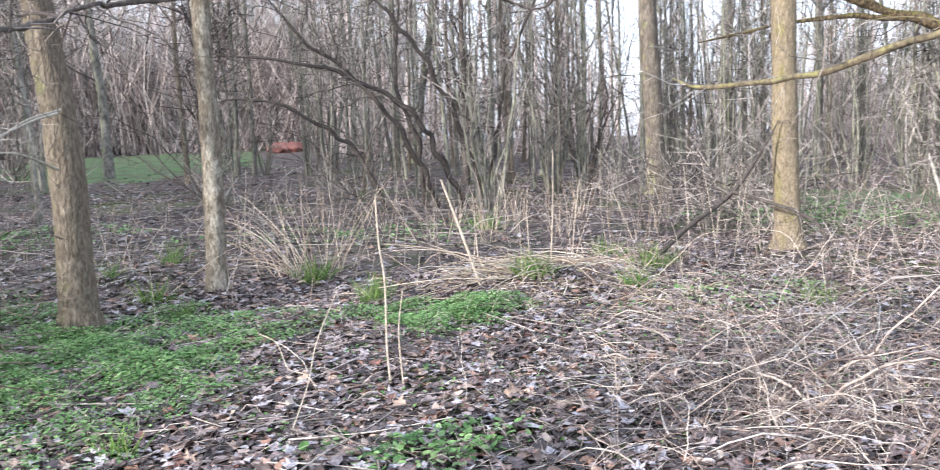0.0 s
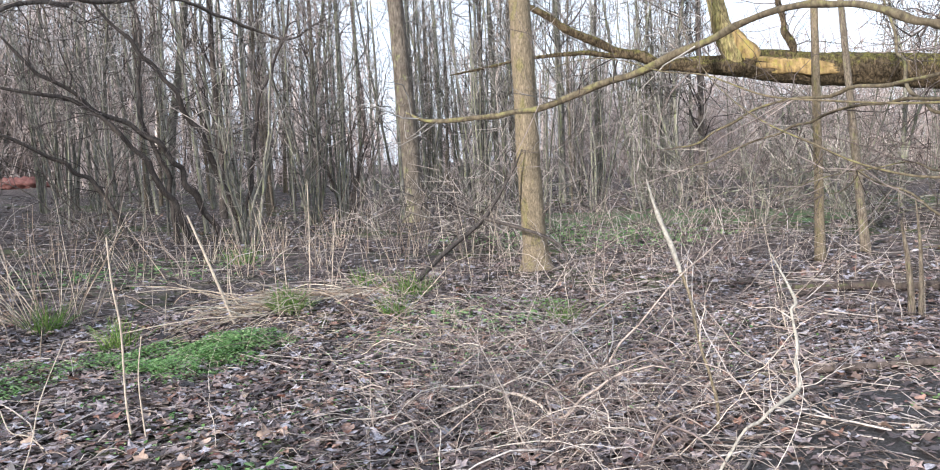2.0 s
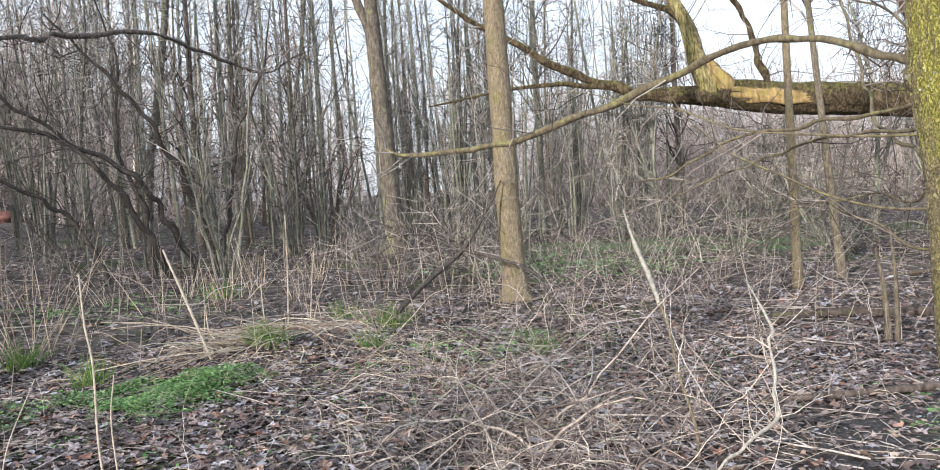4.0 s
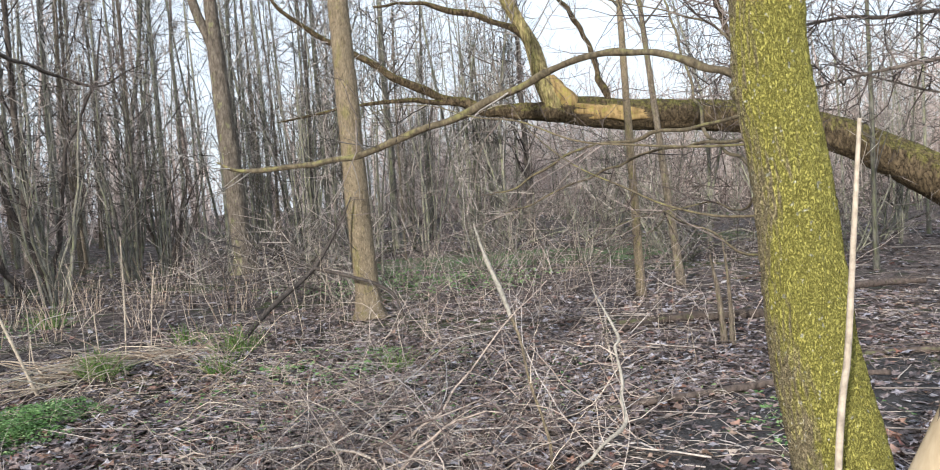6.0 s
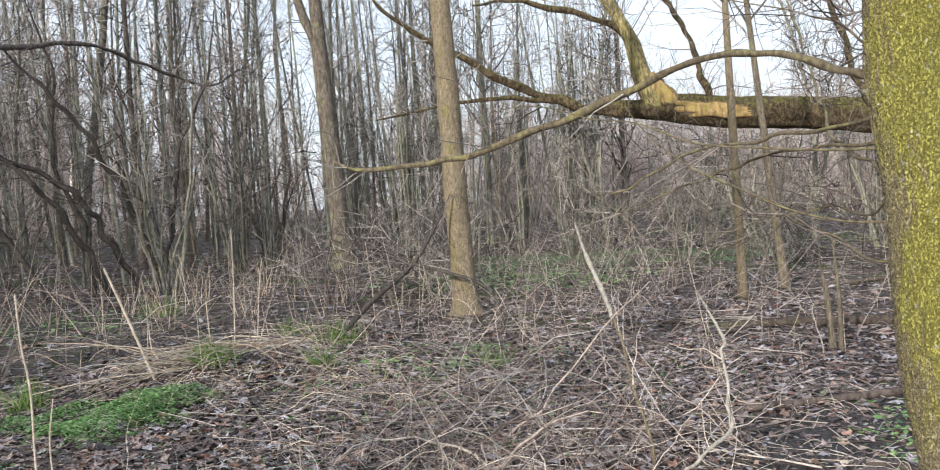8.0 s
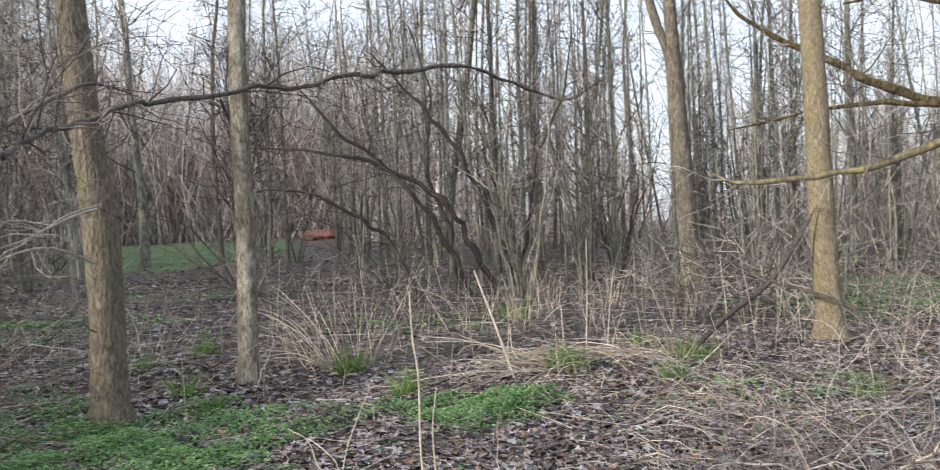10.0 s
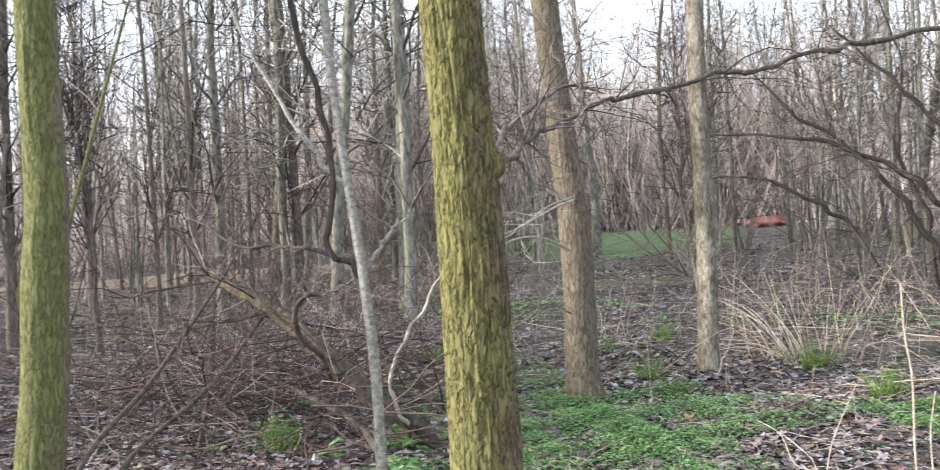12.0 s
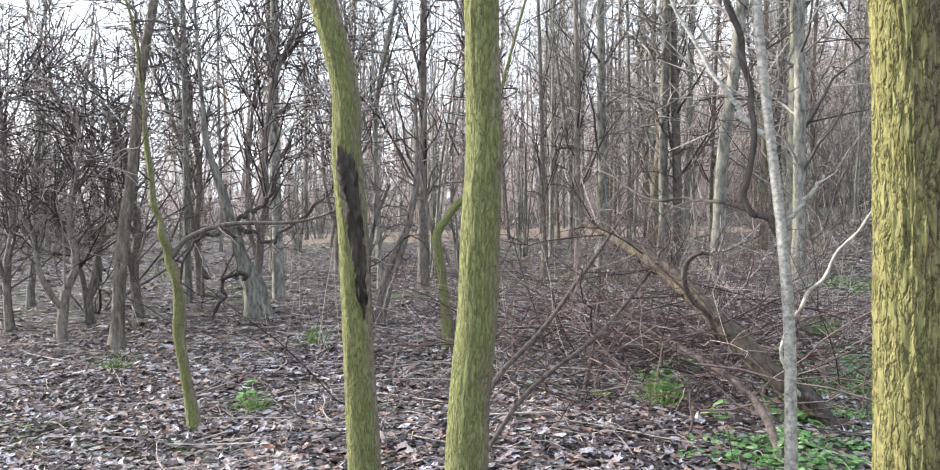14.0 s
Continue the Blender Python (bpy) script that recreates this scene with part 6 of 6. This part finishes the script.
# far woods: thin stems and a haze of twigs closing the view
def far_woods():
    n = 900
    yaw = rng.uniform(radians(-75), radians(110), n)
    d = rng.uniform(42, 100, n)
    keep = ~((yaw > radians(9)) & (yaw < radians(38)) & (d < 56))
    yaw, d = yaw[keep], d[keep]
    n = len(d)
    x, y = -np.sin(yaw) * d, np.cos(yaw) * d
    p = grow(np.column_stack([x, y, height(x, y) - 0.2]), np.column_stack([rng.normal(0, 0.06, (n, 2)), np.ones(n)]), rng.uniform(7, 15, n) * np.where(yaw < radians(-18), np.where(np.abs(yaw - radians(-36)) < radians(10), 0.42, 0.6), 1.0), 7, 0.05, 0.04)
    r = taper(rng.uniform(0.06, 0.18, n), 7, 0.25)
    g = Geo().tubes(p, r, 4)
    m = n * 11
    s, dd, _ = off(p, r, m, 0.04, 1.0, 0.8)
    li = grow(s, dd + [0, 0, 0.2], rng.uniform(0.8, 3.2, m), 3, 0.2, 0.05)
    lr = taper(rng.uniform(0.012, 0.035, m), 3, 0.4)
    g.tubes(li, lr, 3)
    s, dd, _ = off(li, lr, m * 2, 0.1, 1, 0.9)
    g.tubes(grow(s, dd, rng.uniform(0.6, 1.8, m * 2), 2, 0.2, 0.03), taper(np.full(m * 2, 0.017), 2, 0.7), 3)
    tagged(part("far_woods", g, TWIG_FAR_HAZED), "distant bare brown woodland closing the view", "woods", kind="stuff")


def far_thicket(count, yaw0, yaw1, near, far, tall, label, stout=1.0):
    """Bare undergrowth far off, too dense to count."""
    yaw = rng.uniform(radians(yaw0), radians(yaw1), count)
    d = rng.uniform(near, far, count)
    x, y = -np.sin(yaw) * d, np.cos(yaw) * d
    p = grow(np.column_stack([x, y, height(x, y) - 0.1]), np.column_stack([rng.normal(0, 0.4, (count, 2)), np.ones(count)]), tall * rng.uniform(0.35, 1.1, count), 5, 0.13, 0.0)
    r = taper(stout * rng.uniform(0.012, 0.032, count), 5, 0.35)
    g = Geo().tubes(p, r, 3)
    m = count * 4
    s, dd, _ = off(p, r, m, 0.1, 1.0, 0.9)
    g.tubes(grow(s, dd, rng.uniform(0.3, 1.1, m), 2, 0.2, 0.03), taper(stout * rng.uniform(0.011, 0.020, m), 2, 0.6), 3)
    tagged(part("far_thicket", g, TWIG_FAR_HAZED), label, "undergrowth", kind="stuff")


# distant haze is put into the twig colour: paler than the near twigs
TWIG_FAR_HAZED = islands("twig_far_hazed", [(0.0, (0.15, 0.118, 0.105)), (0.4, (0.43, 0.355, 0.325)), (1.0, (0.74, 0.65, 0.61))], 0.85, 0.2)
far_thicket(1500, -70, 10, 34, 48, 4.5, "brown bare thicket deep in the wood, painted pale with haze")
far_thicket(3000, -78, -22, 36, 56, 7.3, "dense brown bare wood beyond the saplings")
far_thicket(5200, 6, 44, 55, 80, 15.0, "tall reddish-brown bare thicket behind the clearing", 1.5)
far_thicket(1000, 40, 60, 38, 60, 11.0, "bare thicket at the wood's edge, painted pale with haze")
far_thicket(900, 60, 108, 38, 60, 7.0, "low bare thicket at the wood's edge, painted pale with haze")
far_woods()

# ---- ground litter ----
def sector(n, near, far, power=1.0):
    yaw = rng.uniform(radians(-62), radians(90), n)
    d = near + (far - near) * rng.uniform(0, 1, n) ** power
    return -np.sin(yaw) * d, np.cos(yaw) * d


# dead sticks lying about
n = 3000
x, y = sector(n, 3.0, 18.0, 0.9)
a = rng.uniform(0, 2 * np.pi, n)
p = grow(np.column_stack([x, y, height(x, y) + 0.02]), np.column_stack([np.cos(a), np.sin(a), rng.normal(0, 0.06, n)]), rng.uniform(0.2, 1.0, n), 5, 0.1, 0.0)
p[..., 2] = height(p[..., 0], p[..., 1]) + rng.uniform(0.008, 0.05, (n, 1))
tagged(part("fallen_twigs", Geo().tubes(p, taper(rng.uniform(0.002, 0.008, n), 5, 0.5), 4), TWIG_BROWN), "thin dead twigs strewn over the litter", "twigs", kind="stuff")

# flattened dry grass blades between the leaves
n = 5200
x, y = sector(n, 2.8, 12.0, 0.85)
a = rng.uniform(0, 2 * np.pi, n)
p = grow(np.column_stack([x, y, height(x, y)]), np.column_stack([np.cos(a), np.sin(a), np.zeros(n)]), rng.uniform(0.08, 0.5, n), 4, 0.16, 0.0)
p[..., 2] = height(p[..., 0], p[..., 1]) + 0.02 + np.abs(np.sin(np.linspace(0, np.pi, 4)))[None] * rng.uniform(0.0, 0.07, (n, 1))
tagged(part("fallen_straw", Geo().tubes(p, taper(rng.uniform(0.0012, 0.003, n), 4, 0.6), 3), BRAMBLE), "flattened pale grass stems lying on leaves", "dry grass", kind="stuff")

litter = empty("leaf_litter", 0, 5, float(height(0, 5)), "brown, grey and tan fallen leaves covering the ground", "leaf litter", kind="stuff")
g = Geo()
for count, near, far, power, size in ((17000, 0.0, 6.5, 1.0, 0.040), (56000, 2.6, 9.0, 0.8, 0.029), (32000, 8.0, 24.0, 0.9, 0.046), (11000, 20.0, 38.0, 0.9, 0.06)):
    x, y = sector(count, near, far, power)
    if near < 0.5:
        yaw, far_off = rng.uniform(-math.pi, math.pi, count), far * np.sqrt(rng.uniform(0.0, 1.0, count))
        x, y = -np.sin(yaw) * far_off, np.cos(yaw) * far_off
    trod = ((x - 4.4) / 2.4) ** 2 + ((y - 4.0 - 0.2 * (x - 4.4)) / 0.7) ** 2 < 1
    # level oval with fewer leaves: bare dark soil stands in for shade there
    hollow = ((x + 0.8) / 3.4) ** 2 + ((y - 11.6) / 2.4) ** 2 < 1
    keep = ~(trod | hollow) | (rng.uniform(0, 1, count) < np.where(hollow, 0.4, 0.38))
    x, y = x[keep], y[keep]
    count = len(x)
    leaf_quads(g, np.column_stack([x, y, height(x, y) + rng.uniform(0.004, 0.03, count)]) - np.array(litter.location), size * rng.uniform(0.45, 1.4, count), 0.9, 0.45, 0.6)
# broad lobed leaves on top, lying flat and curled at the tips
count = 24000
x, y = sector(count, 2.6, 12.0, 0.75)
bare = (((x - 4.4) / 2.4) ** 2 + ((y - 4.0 - 0.2 * (x - 4.4)) / 0.7) ** 2 < 1) | (((x + 0.8) / 3.4) ** 2 + ((y - 11.6) / 2.4) ** 2 < 1)
keep = ~bare | (rng.uniform(0, 1, count) < 0.35)
x, y = x[keep], y[keep]
count = len(x)
lobed_quads(g, np.column_stack([x, y, height(x, y) + rng.uniform(0.015, 0.04, count)]) - np.array(litter.location), 0.050 * rng.uniform(0.45, 1.35, count), 0.88)
part("leaves", g, LITTER, litter, smooth=False)


def leaf_shape(lobes):
    """A lobed, curled dead leaf of about a tenth of a metre."""
    bm = bmesh.new()
    rim, inner = [], []
    n = 14
    for i in range(n):
        a = 2 * math.pi * i / n
        r = 0.05 * (0.72 + 0.28 * math.cos(lobes * a)) * (1.0 + 0.25 * math.cos(a))
        rim.append(bm.verts.new((r * math.cos(a), r * math.sin(a), 0.012 * math.sin(2 * a + lobes) + 0.25 * abs(r * math.sin(a)))))
        inner.append(bm.verts.new((0.5 * r * math.cos(a), 0.5 * r * math.sin(a), 0.08 * abs(r * math.sin(a)))))
    for i in range(n):
        j = (i + 1) % n
        bm.faces.new((rim[i], rim[j], inner[j], inner[i]))
    bm.faces.new(inner)
    me = bpy.data.meshes.new("leaf")
    bm.to_mesh(me)
    bm.free()
    for poly in me.polygons:
        poly.use_smooth = True
    me.materials.append(LEAF)
    return me


LEAF, nt, bsdf = nodes_of("dead_leaf", 0.5, 0.5)
info = nt.nodes.new("ShaderNodeObjectInfo")
col = ramp_node(nt, info.outputs["Random"], [(0.0, (0.10, 0.07, 0.06)), (0.35, (0.22, 0.15, 0.12)), (0.6, (0.36, 0.27, 0.21)), (0.8, (0.46, 0.41, 0.36)), (0.92, (0.26, 0.13, 0.09)), (1.0, (0.40, 0.31, 0.26))]).outputs[0]
vein = noise_node(nt, stretched(nt, 1, 1, 1), 60, 3, 0.6)
nt.links.new(mix_node(nt, 1.0, col, ramp_node(nt, vein.outputs[0], [(0.3, (0.65, 0.65, 0.65)), (0.7, (1.2, 1.2, 1.2))]).outputs[0], "MULTIPLY"), bsdf.inputs["Base Color"])
shapes = [leaf_shape(k) for k in (3, 4, 5, 5)]
x, y = sector(290, 3.2, 6.0, 1.0)
for i in range(290):
    ob = new("leaf", shapes[i % 4])
    ob.parent = litter
    s = rng.uniform(0.6, 1.3)
    spot = Vector((x[i], y[i], float(height(x[i], y[i])) + 0.03)) - litter.location
    ob.matrix_basis = Matrix.LocRotScale(spot, Euler((rng.normal(0, 0.3), rng.normal(0, 0.3), rng.uniform(0, 6.28))), (s, s, s))
